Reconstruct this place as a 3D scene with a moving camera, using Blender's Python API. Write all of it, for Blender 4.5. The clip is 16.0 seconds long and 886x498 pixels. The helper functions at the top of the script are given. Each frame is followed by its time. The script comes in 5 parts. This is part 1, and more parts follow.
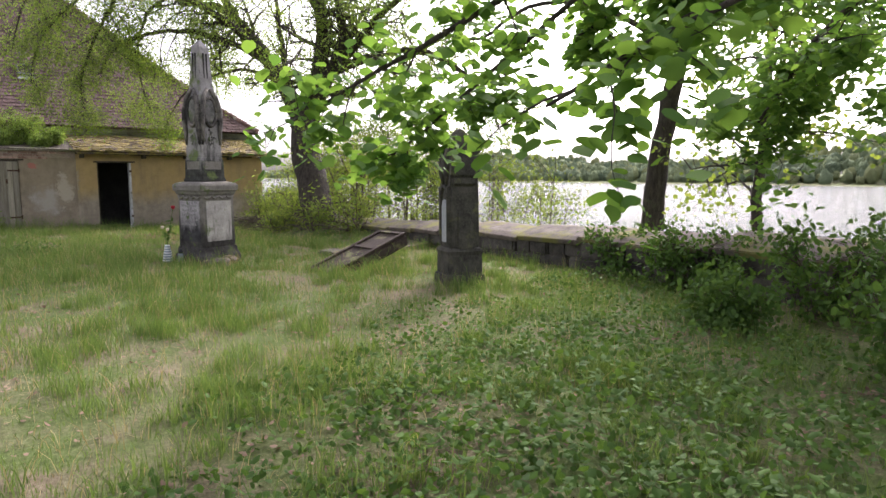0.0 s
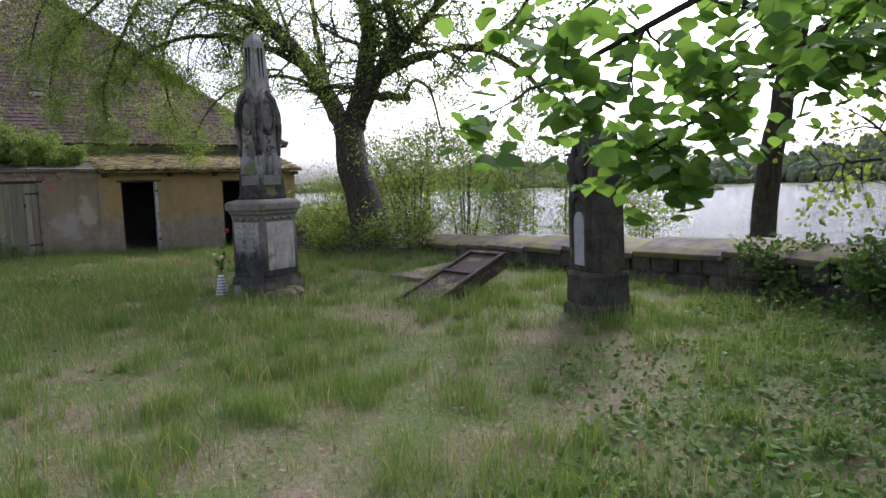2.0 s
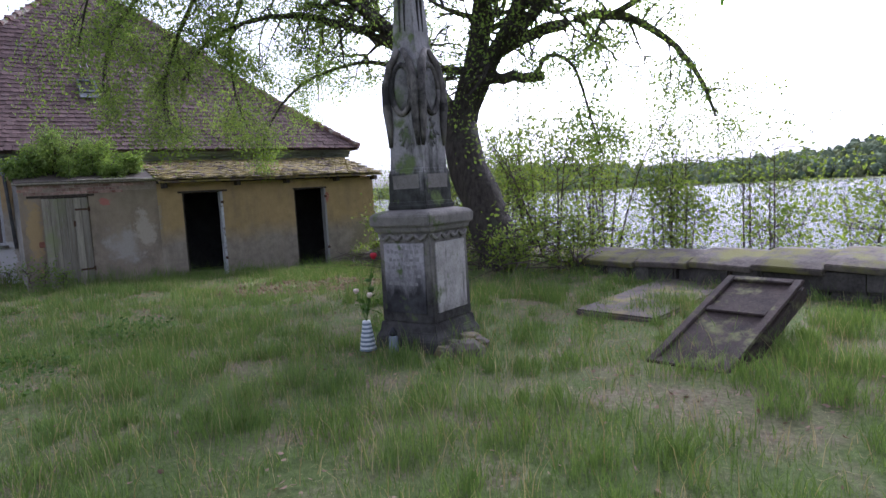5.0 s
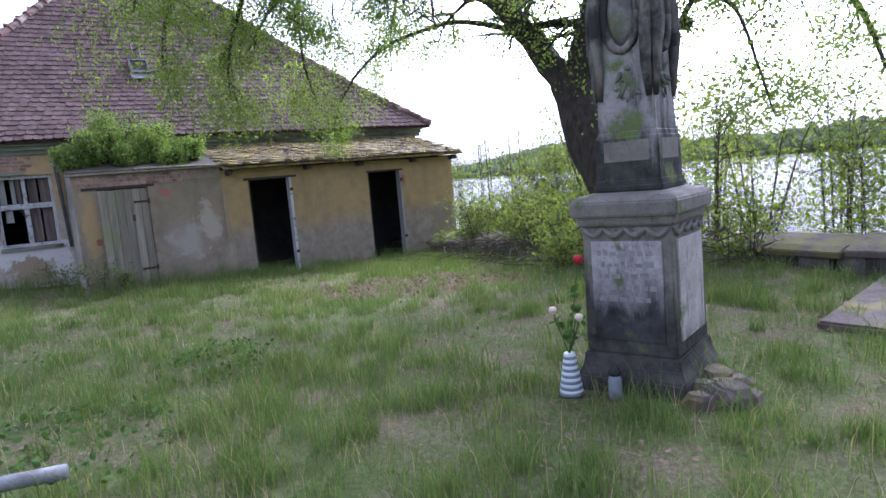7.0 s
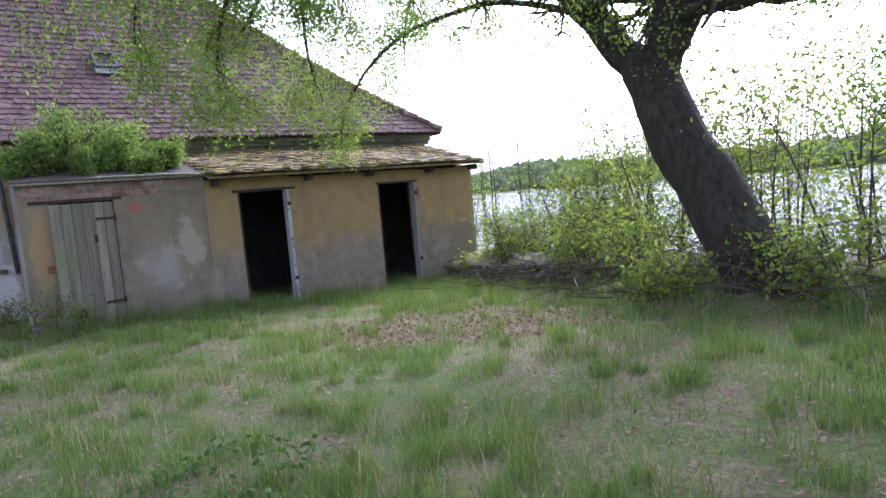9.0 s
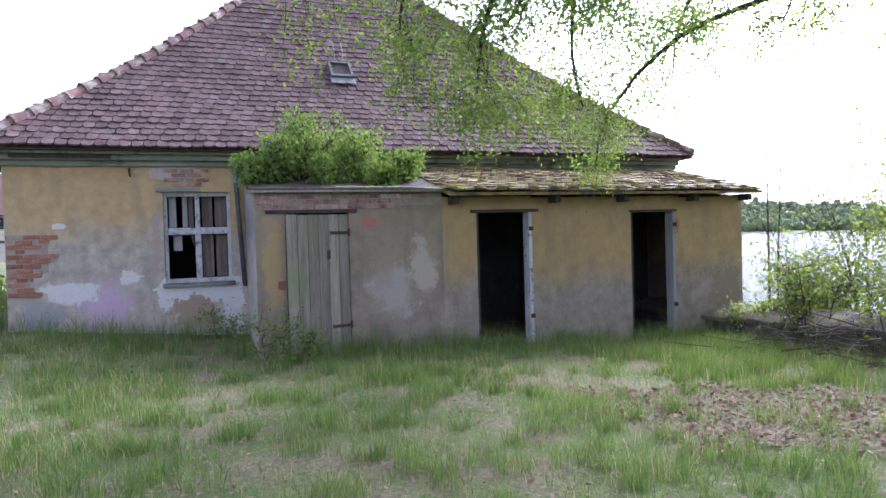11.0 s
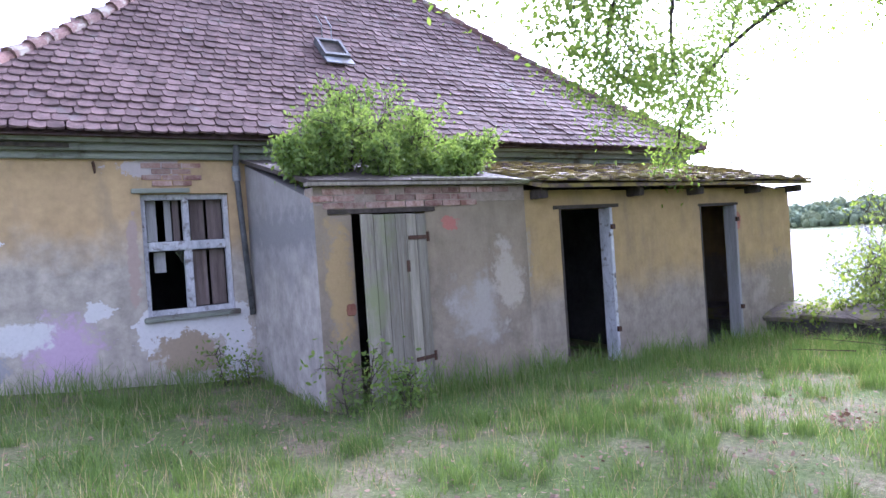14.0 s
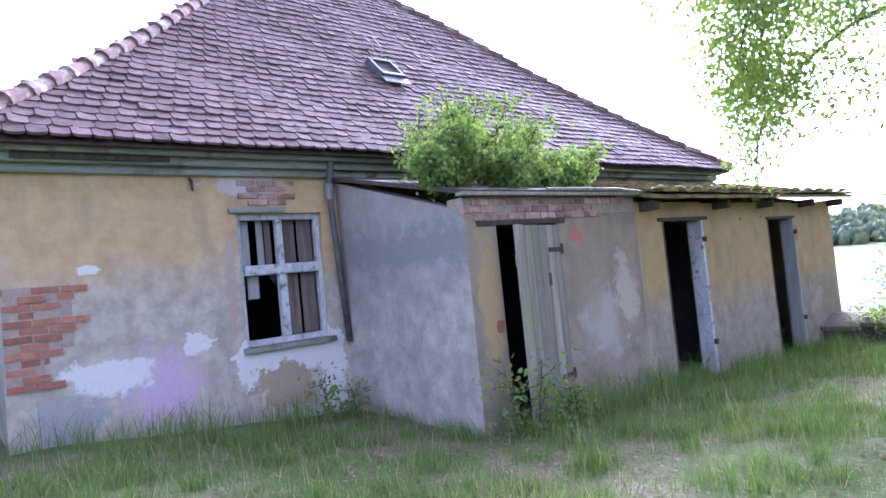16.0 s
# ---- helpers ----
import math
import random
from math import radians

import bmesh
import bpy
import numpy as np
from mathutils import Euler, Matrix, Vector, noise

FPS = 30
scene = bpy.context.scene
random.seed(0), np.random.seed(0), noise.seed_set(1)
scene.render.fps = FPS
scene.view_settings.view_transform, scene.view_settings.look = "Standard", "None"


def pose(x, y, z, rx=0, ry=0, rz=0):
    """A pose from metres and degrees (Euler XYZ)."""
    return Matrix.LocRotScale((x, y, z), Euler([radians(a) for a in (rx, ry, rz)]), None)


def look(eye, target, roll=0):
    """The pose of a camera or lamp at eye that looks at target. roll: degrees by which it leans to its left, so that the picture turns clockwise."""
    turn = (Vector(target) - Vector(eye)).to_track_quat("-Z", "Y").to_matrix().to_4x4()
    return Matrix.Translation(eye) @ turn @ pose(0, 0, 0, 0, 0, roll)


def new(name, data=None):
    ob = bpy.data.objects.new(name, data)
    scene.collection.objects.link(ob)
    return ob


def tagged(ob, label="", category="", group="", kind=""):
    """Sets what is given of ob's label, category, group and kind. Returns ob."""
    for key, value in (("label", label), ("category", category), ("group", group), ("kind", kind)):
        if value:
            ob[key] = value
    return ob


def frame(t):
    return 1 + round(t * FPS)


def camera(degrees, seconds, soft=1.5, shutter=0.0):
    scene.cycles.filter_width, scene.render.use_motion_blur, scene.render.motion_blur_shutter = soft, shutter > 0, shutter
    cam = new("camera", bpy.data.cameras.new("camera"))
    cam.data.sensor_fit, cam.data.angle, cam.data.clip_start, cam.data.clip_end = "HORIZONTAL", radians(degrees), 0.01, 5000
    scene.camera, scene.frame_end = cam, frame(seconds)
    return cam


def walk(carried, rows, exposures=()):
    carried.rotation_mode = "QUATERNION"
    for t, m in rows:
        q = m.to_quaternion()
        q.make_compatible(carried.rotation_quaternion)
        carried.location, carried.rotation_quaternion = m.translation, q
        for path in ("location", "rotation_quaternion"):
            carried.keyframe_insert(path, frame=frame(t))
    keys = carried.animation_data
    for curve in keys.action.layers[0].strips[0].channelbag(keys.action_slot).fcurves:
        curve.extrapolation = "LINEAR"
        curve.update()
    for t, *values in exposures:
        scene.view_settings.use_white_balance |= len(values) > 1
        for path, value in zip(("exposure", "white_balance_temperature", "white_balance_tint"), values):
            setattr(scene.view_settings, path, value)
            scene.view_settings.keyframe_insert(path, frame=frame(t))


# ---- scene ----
cam = camera(69.3, 16.0)
METRES, EYE, TILT, LEAN, TURN = 19.5, 1.5, 0.0, 0.0, 51.2
ROWS = [
    (0.0, 0.0, 0.0, 0.0, -0.0, -6.68, 0.02),
    (0.5, -0.015, 0.022, 0.0012, 1.58, -6.11, 0.94),
    (1.0, -0.0348, 0.0466, -0.0006, 7.21, -5.79, 2.87),
    (1.5, -0.0522, 0.067, -0.0007, 9.22, -3.4, 0.48),
    (2.0, -0.0721, 0.0918, 0.0001, 0.53, -5.77, 1.86),
    (2.5, -0.0889, 0.1155, 0.0021, 5.33, -3.84, 0.63),
    (3.0, -0.1099, 0.1359, 0.0027, 4.39, -3.26, 2.77),
    (3.5, -0.1271, 0.1633, 0.0014, 7.65, -2.33, 2.88),
    (6.0, -0.2233, 0.2933, 0.0039, 0.39, -6.58, 3.44),
    (6.5, -0.241, 0.3176, 0.0057, 6.57, -4.53, 3.01),
    (7.0, -0.2609, 0.3388, 0.0048, 6.16, -6.57, 5.03),
    (7.5, -0.2756, 0.3703, 0.0012, 3.55, -5.06, 3.89),
    (8.0, -0.2919, 0.4019, 0.0028, 5.33, -3.57, 4.4),
    (8.5, -0.3133, 0.4239, 0.0026, -0.18, -4.86, 5.2),
    (9.0, -0.3293, 0.4532, 0.0034, 3.67, -5.19, 5.0),
    (9.5, -0.3541, 0.4778, 0.0035, 3.51, -4.83, 3.93),
    (10.0, -0.3747, 0.5033, 0.0031, 12.01, -1.79, 2.58),
    (12.5, -0.499, 0.5732, 0.0017, 21.12, -1.91, 1.96),
    (13.0, -0.5303, 0.5852, 0.0014, 18.87, -0.97, 2.2),
    (13.5, -0.5614, 0.5955, -0.0013, 11.11, -1.13, 2.02),
    (14.0, -0.5906, 0.6038, 0.0005, 6.8, -0.49, 3.92),
    (14.5, -0.6206, 0.6107, -0.0004, 8.69, -1.32, 1.23),
    (15.0, -0.648, 0.6095, 0.0003, 8.19, -3.14, 4.12),
    (15.5, -0.6809, 0.6151, 0.0005, 4.15, -1.93, 2.71),
    (16.0, -0.7098, 0.6127, -0.0033, 0.61, 2.38, 5.7),
]
walk(cam, [(t, pose(0, 0, EYE, TILT, LEAN, TURN) @ pose(METRES * x, METRES * y, METRES * z, 90 + pitch, roll, yaw)) for t, x, y, z, yaw, pitch, roll in ROWS],
     [(0.0, 1.5, 6300, 20), (0.5, 1.35, 6200, 20), (1.0, 1.0, 6000, 19), (2.5, 0.85, 5600, 21), (3.5, 0.6, 5500, 20), (6.0, 1.38, 5200, 26), (7.0, 1.6, 5150, 26), (8.0, 1.9, 5150, 26), (9.5, 1.6, 5250, 24), (10.2, 1.7, 5250, 24), (12.5, 2.15, 5000, 29), (14.5, 2.4, 5000, 30), (16.0, 2.4, 4850, 32)])

SUN_DIR = Vector((-0.42, 0.72, 0.58)).normalized()   # towards the veiled sun over the lake
world = bpy.data.worlds.new("sky")
scene.world = world
world.use_nodes = True
wn, wl = world.node_tree.nodes, world.node_tree.links
sky = wn.new("ShaderNodeTexSky")
sky.sky_type, sky.sun_disc = "NISHITA", False
sky.sun_elevation, sky.sun_rotation = math.asin(SUN_DIR.z), math.atan2(SUN_DIR.x, SUN_DIR.y)
sky.air_density, sky.dust_density, sky.ozone_density = 1.0, 6.0, 1.0
veil = wn.new("ShaderNodeHueSaturation")
veil.inputs["Saturation"].default_value = 0.2
wl.new(sky.outputs[0], veil.inputs["Color"])
wl.new(veil.outputs[0], wn["Background"].inputs["Color"])
wn["Background"].inputs["Strength"].default_value = 0.15
sun_data = bpy.data.lights.new("sun", "SUN")
sun_data.energy, sun_data.angle, sun_data.color = 1.3, radians(12), (1.0, 0.94, 0.84)
sun = new("sun", sun_data)
sun.matrix_world = look((0, 0, 30), Vector((0, 0, 30)) - SUN_DIR)

RNG = np.random.default_rng(7)
R = random.Random(11)


# ---- materials ----
def node(nt, kind, **inputs):
    n = nt.nodes.new(kind)
    for k, v in inputs.items():
        n.inputs[k.replace("_", " ")].default_value = v
    return n


def ramp(nt, fac, stops):
    r = nt.nodes.new("ShaderNodeValToRGB")
    e = r.color_ramp.elements
    while len(e) < len(stops):
        e.new(0.5)
    for el, (p, c) in zip(e, stops):
        el.position, el.color = p, (*c, 1) if len(c) == 3 else (c[0], c[0], c[0], 1)
    nt.links.new(fac, r.inputs[0])
    return r.outputs[0]


def mix(nt, fac, a, b, mode="MIX"):
    m = nt.nodes.new("ShaderNodeMix")
    m.data_type, m.blend_type = "RGBA", mode
    for sock, v in ((0, fac), (6, a), (7, b)):
        if isinstance(v, (int, float)):
            m.inputs[sock].default_value = v
        elif isinstance(v, tuple):
            m.inputs[sock].default_value = (*v, 1)
        else:
            nt.links.new(v, m.inputs[sock])
    return m.outputs[2]


def noise_tex(nt, vec, scale, detail=5, rough=0.6):
    n = node(nt, "ShaderNodeTexNoise", Scale=scale, Detail=detail, Roughness=rough)
    nt.links.new(vec, n.inputs["Vector"])
    return n.outputs["Fac"]


def maths(nt, op, a, b=0.0, c=None):
    m = nt.nodes.new("ShaderNodeMath")
    m.operation = op
    for i, v in enumerate((a, b, c)):
        if v is None:
            continue
        if isinstance(v, (int, float)):
            m.inputs[i].default_value = v
        else:
            nt.links.new(v, m.inputs[i])
    return m.outputs[0]


def material(name, rough=0.85, metal=0.0, spec=0.3):
    m = bpy.data.materials.new(name)
    m.use_nodes = True
    nt = m.node_tree
    b = nt.nodes["Principled BSDF"]
    b.inputs["Roughness"].default_value, b.inputs["Metallic"].default_value = rough, metal
    b.inputs["Specular IOR Level"].default_value = spec
    pos = nt.nodes.new("ShaderNodeNewGeometry").outputs["Position"]
    return m, nt, b, pos


def bump(nt, b, h, strength=0.4, dist=0.01):
    n = node(nt, "ShaderNodeBump", Strength=strength, Distance=dist)
    nt.links.new(h, n.inputs["Height"])
    nt.links.new(n.outputs[0], b.inputs["Normal"])


def mottled(name, dark, light, scale=6.0, rough=0.85, metal=0.0, stain=None, stain_scale=1.3, stain_at=0.55,
            bumps=0.4, dist=0.008, per_piece=0.0, stretch=None, spec=0.3):
    m, nt, b, pos = material(name, rough, metal, spec)
    vec = pos
    if stretch:
        mp = nt.nodes.new("ShaderNodeMapping")
        mp.inputs["Scale"].default_value = stretch
        nt.links.new(pos, mp.inputs["Vector"])
        vec = mp.outputs[0]
    fine = noise_tex(nt, vec, scale * 6, 6, 0.7)
    mid = noise_tex(nt, vec, scale, 5)
    col = ramp(nt, maths(nt, "ADD", maths(nt, "MULTIPLY", fine, 0.45), maths(nt, "MULTIPLY", mid, 0.55)), [(0.35, dark), (0.65, light)])
    if stain:
        f = ramp(nt, noise_tex(nt, pos, stain_scale, 6, 0.65), [(stain_at - 0.05, (0,)), (stain_at + 0.07, (1,))])
        col = mix(nt, f, col, stain)
    if per_piece:
        oi = nt.nodes.new("ShaderNodeObjectInfo").outputs["Random"]
        isl = nt.nodes.new("ShaderNodeNewGeometry").outputs["Random Per Island"]
        rnd = maths(nt, "FRACT", maths(nt, "ADD", oi, isl))
        v = maths(nt, "ADD", maths(nt, "MULTIPLY", rnd, 2 * per_piece), 1 - per_piece)
        hs = nt.nodes.new("ShaderNodeHueSaturation")
        nt.links.new(v, hs.inputs["Value"])
        nt.links.new(col, hs.inputs["Color"])
        col = hs.outputs[0]
    nt.links.new(col, b.inputs["Base Color"])
    bump(nt, b, maths(nt, "ADD", fine, mid), bumps, dist)
    return m


def leafy(name, dark, light, through_light=0.45, rough=0.7):
    m, nt, b, pos = material(name, rough, 0, 0.1)
    isl = nt.nodes.new("ShaderNodeNewGeometry").outputs["Random Per Island"]
    patch = noise_tex(nt, pos, 0.9, 3)
    col = ramp(nt, maths(nt, "ADD", maths(nt, "MULTIPLY", isl, 0.6), maths(nt, "MULTIPLY", patch, 0.4)), [(0.1, dark), (0.9, light)])
    nt.links.new(col, b.inputs["Base Color"])
    tr = nt.nodes.new("ShaderNodeBsdfTranslucent")
    warm = mix(nt, 1.0, col, (1.25, 1.2, 0.55), "MULTIPLY")
    nt.links.new(warm, tr.inputs["Color"])
    mx = node(nt, "ShaderNodeMixShader", Fac=through_light)
    nt.links.new(b.outputs[0], mx.inputs[1])
    nt.links.new(tr.outputs[0], mx.inputs[2])
    nt.links.new(mx.outputs[0], nt.nodes["Material Output"].inputs["Surface"])
    return m


def plaster(name, spots, upper, lower, line, wander=0.5):
    """Weathered lime plaster: upper wash, bare lower coat below a ragged line, and lost or darkened patches at their
    own places (y, z, ry, rz, colour).
    """
    m, nt, b, pos = material(name, 0.92, 0, 0.15)
    big, fine = noise_tex(nt, pos, 1.1, 6, 0.65), noise_tex(nt, pos, 22, 6, 0.75)
    mid = noise_tex(nt, pos, 4.5, 6, 0.7)
    sep = nt.nodes.new("ShaderNodeSeparateXYZ")
    nt.links.new(pos, sep.inputs[0])
    up = ramp(nt, mid, [(0.3, tuple(c * 0.82 for c in upper)), (0.7, tuple(min(1, c * 1.12) for c in upper))])
    lo = ramp(nt, mid, [(0.34, tuple(c * 0.78 for c in lower)), (0.66, tuple(min(1, c * 1.25) for c in lower))])
    edge = maths(nt, "ADD", maths(nt, "SUBTRACT", sep.outputs[2], line), maths(nt, "MULTIPLY", maths(nt, "SUBTRACT", big, 0.5), wander * 3.2))
    col = mix(nt, ramp(nt, maths(nt, "ADD", edge, 0.5), [(0.3, (0,)), (0.75, (1,))]), lo, up)
    # washed streaks
    mp = nt.nodes.new("ShaderNodeMapping")
    mp.inputs["Scale"].default_value = (2.6, 2.6, 0.55)
    nt.links.new(pos, mp.inputs["Vector"])
    streak = ramp(nt, noise_tex(nt, mp.outputs[0], 1.2, 5, 0.6), [(0.5, (0,)), (0.78, (0.5,))])
    col = mix(nt, streak, col, tuple(c * 0.55 for c in lower))
    for y, z, ry, rz, c, soft in spots:
        dy = maths(nt, "DIVIDE", maths(nt, "SUBTRACT", sep.outputs[1], y), ry)
        dz = maths(nt, "DIVIDE", maths(nt, "SUBTRACT", sep.outputs[2], z), rz)
        d = maths(nt, "SQRT", maths(nt, "ADD", maths(nt, "MULTIPLY", dy, dy), maths(nt, "MULTIPLY", dz, dz)))
        d = maths(nt, "ADD", d, maths(nt, "ADD", maths(nt, "MULTIPLY", maths(nt, "SUBTRACT", mid, 0.5), 2.6), maths(nt, "MULTIPLY", maths(nt, "SUBTRACT", fine, 0.5), 0.7)))
        f = ramp(nt, d, [(0.9 - soft, (1,)), (0.94 + soft * 0.4, (0,))])
        tint = mix(nt, fine, tuple(k * 0.85 for k in c), tuple(min(1, k * 1.12) for k in c))
        col = mix(nt, f, col, tint)
    col = mix(nt, ramp(nt, fine, [(0.25, (0.18,)), (0.42, (0,))]), col, tuple(c * 0.5 for c in lower))
    nt.links.new(col, b.inputs["Base Color"])
    bump(nt, b, maths(nt, "ADD", maths(nt, "MULTIPLY", fine, 0.4), mid), 0.5, 0.02)
    return m


WHITE, LILAC, TAN, GREY = (0.62, 0.6, 0.58), (0.5, 0.37, 0.47), (0.34, 0.27, 0.19), (0.33, 0.32, 0.32)
m_front = plaster("house_plaster", [
    (-1.45, 0.55, 0.45, 0.45, LILAC, 0.3), (-1.95, 0.75, 0.5, 0.2, WHITE, 0.15), (-2.35, 0.35, 0.35, 0.28, GREY, 0.1),
    (-1.05, 0.95, 0.16, 0.14, WHITE, 0.02), (0.1, 0.62, 0.75, 0.2, WHITE, 0.02), (0.6, 0.38, 0.22, 0.6, WHITE, 0.02), (-0.5, 0.62, 0.16, 0.3, WHITE, 0.02),
    (-0.05, 0.3, 0.42, 0.3, TAN, 0.05), (-0.35, 2.74, 0.5, 0.13, (0.5, 0.44, 0.42), 0.05), (-2.1, 1.85, 0.1, 0.06, WHITE, 0.02), (-0.62, 1.5, 0.08, 0.6, (0.4, 0.31, 0.26), 0.03)],
    (0.48, 0.345, 0.185), (0.4, 0.355, 0.295), 1.75, 0.35)
m_annex = plaster("annex_plaster", [
    (2.9, 0.6, 0.45, 0.5, (0.31, 0.29, 0.28), 0.4), (3.4, 1.2, 0.4, 0.5, (0.34, 0.31, 0.27), 0.4), (9.3, 0.4, 0.5, 0.6, (0.26, 0.22, 0.16), 0.4),
    (2.5, -0.05, 0.25, 0.14, (0.42, 0.34, 0.3), 0.1), (2.55, 1.75, 0.16, 0.12, (0.42, 0.17, 0.14), 0.05)],
    (0.40, 0.285, 0.135), (0.29, 0.245, 0.195), 0.75, 0.25)
m_annex_grey = plaster("annex_grey_plaster", [(2.9, 0.7, 0.5, 0.5, (0.38, 0.34, 0.3), 0.5), (2.55, 1.75, 0.14, 0.1, (0.42, 0.17, 0.14), 0.05),
    (1.1, 1.2, 0.18, 0.9, (0.40, 0.29, 0.15), 0.3), (3.35, 1.0, 0.25, 0.5, (0.42, 0.36, 0.29), 0.3)],
    (0.29, 0.235, 0.17), (0.26, 0.215, 0.165), 1.0, 0.4)
# darker upper coat and top patch: grey stains plus painted shade of the overhang
m_annex_side = plaster("annex_side_plaster", [(0.86, 1.8, 0.6, 0.3, (0.23, 0.22, 0.215), 0.5)], (0.3, 0.28, 0.265), (0.35, 0.32, 0.285), 1.1, 0.6)
m_side = mottled("weathered_grey_plaster", (0.17, 0.165, 0.15), (0.46, 0.44, 0.41), 1.6, 0.92, stain=(0.17, 0.17, 0.18), stain_scale=1.6, stain_at=0.6, stretch=(1, 1, 0.5))
# near-black tone shared by the inner walls, ceiling and floors
m_dark_room = mottled("near_black_room_lining", (0.035, 0.033, 0.035), (0.08, 0.075, 0.075), 2, 0.95)
m_tile = mottled("old_clay_tile", (0.068, 0.049, 0.046), (0.185, 0.125, 0.117), 7, 0.85, stain=(0.15, 0.13, 0.12), stain_scale=2.2, stain_at=0.64, per_piece=0.24, dist=0.004, spec=0.08)
m_tile_moss = mottled("mossy_clay_tile", (0.07, 0.052, 0.045), (0.17, 0.125, 0.1), 7, 0.9, stain=(0.24, 0.19, 0.06), stain_scale=4.5, stain_at=0.47, per_piece=0.3, dist=0.01)
m_moss = mottled("dry_moss", (0.12, 0.095, 0.03), (0.27, 0.22, 0.08), 12, 0.97, dist=0.02, bumps=0.8)
m_hip = mottled("hip_tile_clay", (0.1, 0.055, 0.045), (0.22, 0.13, 0.108), 5, 0.85, stain=(0.3, 0.27, 0.22), stain_scale=4, stain_at=0.55, per_piece=0.3)
m_brick = mottled("red_brick", (0.21, 0.085, 0.055), (0.39, 0.19, 0.125), 9, 0.92, per_piece=0.28, dist=0.006)
m_brick_pale = mottled("limewashed_brick", (0.26, 0.14, 0.11), (0.47, 0.36, 0.31), 6, 0.92, per_piece=0.3, stain=(0.2, 0.1, 0.08), stain_scale=5)
m_mortar = mottled("lime_mortar", (0.24, 0.19, 0.15), (0.4, 0.33, 0.27), 14, 0.95)
m_cornice = mottled("peeling_grey_green_paint", (0.14, 0.15, 0.12), (0.34, 0.35, 0.29), 3, 0.85, stain=(0.1, 0.085, 0.065), stain_scale=2.5, stain_at=0.6, stretch=(1, 0.35, 3))
m_plank = mottled("silvered_plank", (0.15, 0.13, 0.1), (0.34, 0.31, 0.255), 4, 0.85, stain=(0.22, 0.23, 0.13), stain_scale=1.2, stain_at=0.58, per_piece=0.2, stretch=(4, 4, 0.25))
m_board = mottled("brown_board", (0.1, 0.075, 0.065), (0.21, 0.165, 0.15), 5, 0.85, per_piece=0.3, stretch=(4, 4, 0.3))
m_board_pale = mottled("pale_board", (0.26, 0.25, 0.24), (0.42, 0.41, 0.4), 5, 0.85, per_piece=0.2, stretch=(4, 4, 0.3))
m_frame = mottled("flaking_white_paint", (0.3, 0.3, 0.31), (0.62, 0.62, 0.64), 7, 0.75, stain=(0.17, 0.15, 0.13), stain_scale=9, stain_at=0.6, stretch=(1, 1, 0.4))
m_beam = mottled("dark_old_timber", (0.03, 0.025, 0.02), (0.1, 0.08, 0.065), 5, 0.9, stretch=(3, 3, 1))
m_iron = mottled("rusty_iron", (0.045, 0.03, 0.025), (0.14, 0.075, 0.05), 20, 0.75, 0.4)
m_zinc = mottled("dull_zinc", (0.15, 0.16, 0.17), (0.32, 0.33, 0.34), 9, 0.6, 0.25, stain=(0.16, 0.15, 0.14), stain_scale=3)
m_pipe_dark = mottled("tarred_downpipe", (0.06, 0.06, 0.062), (0.17, 0.17, 0.175), 6, 0.7, 0.3)
m_stone = mottled("weathered_sandstone", (0.04, 0.037, 0.035), (0.3, 0.27, 0.24), 2.4, 0.92, stain=(0.035, 0.033, 0.032), stain_scale=2.6, stain_at=0.5, dist=0.02, bumps=0.6, stretch=(1.6, 1.6, 0.4))
m_stone_lichen = mottled("lichen_sandstone", (0.045, 0.045, 0.042), (0.27, 0.255, 0.245), 2.6, 0.92, stain=(0.11, 0.15, 0.055), stain_scale=2.8, stain_at=0.56, dist=0.02, bumps=0.6)
m_panel = mottled("bleached_inscription_stone", (0.13, 0.125, 0.13), (0.5, 0.48, 0.48), 1.9, 0.9, stain=(0.06, 0.058, 0.062), stain_scale=1.7, stain_at=0.54)
m_dark_stone = mottled("blackened_sandstone", (0.022, 0.021, 0.019), (0.105, 0.098, 0.08), 5, 0.92, stain=(0.13, 0.135, 0.06), stain_scale=3.2, stain_at=0.6, dist=0.02, bumps=0.7)


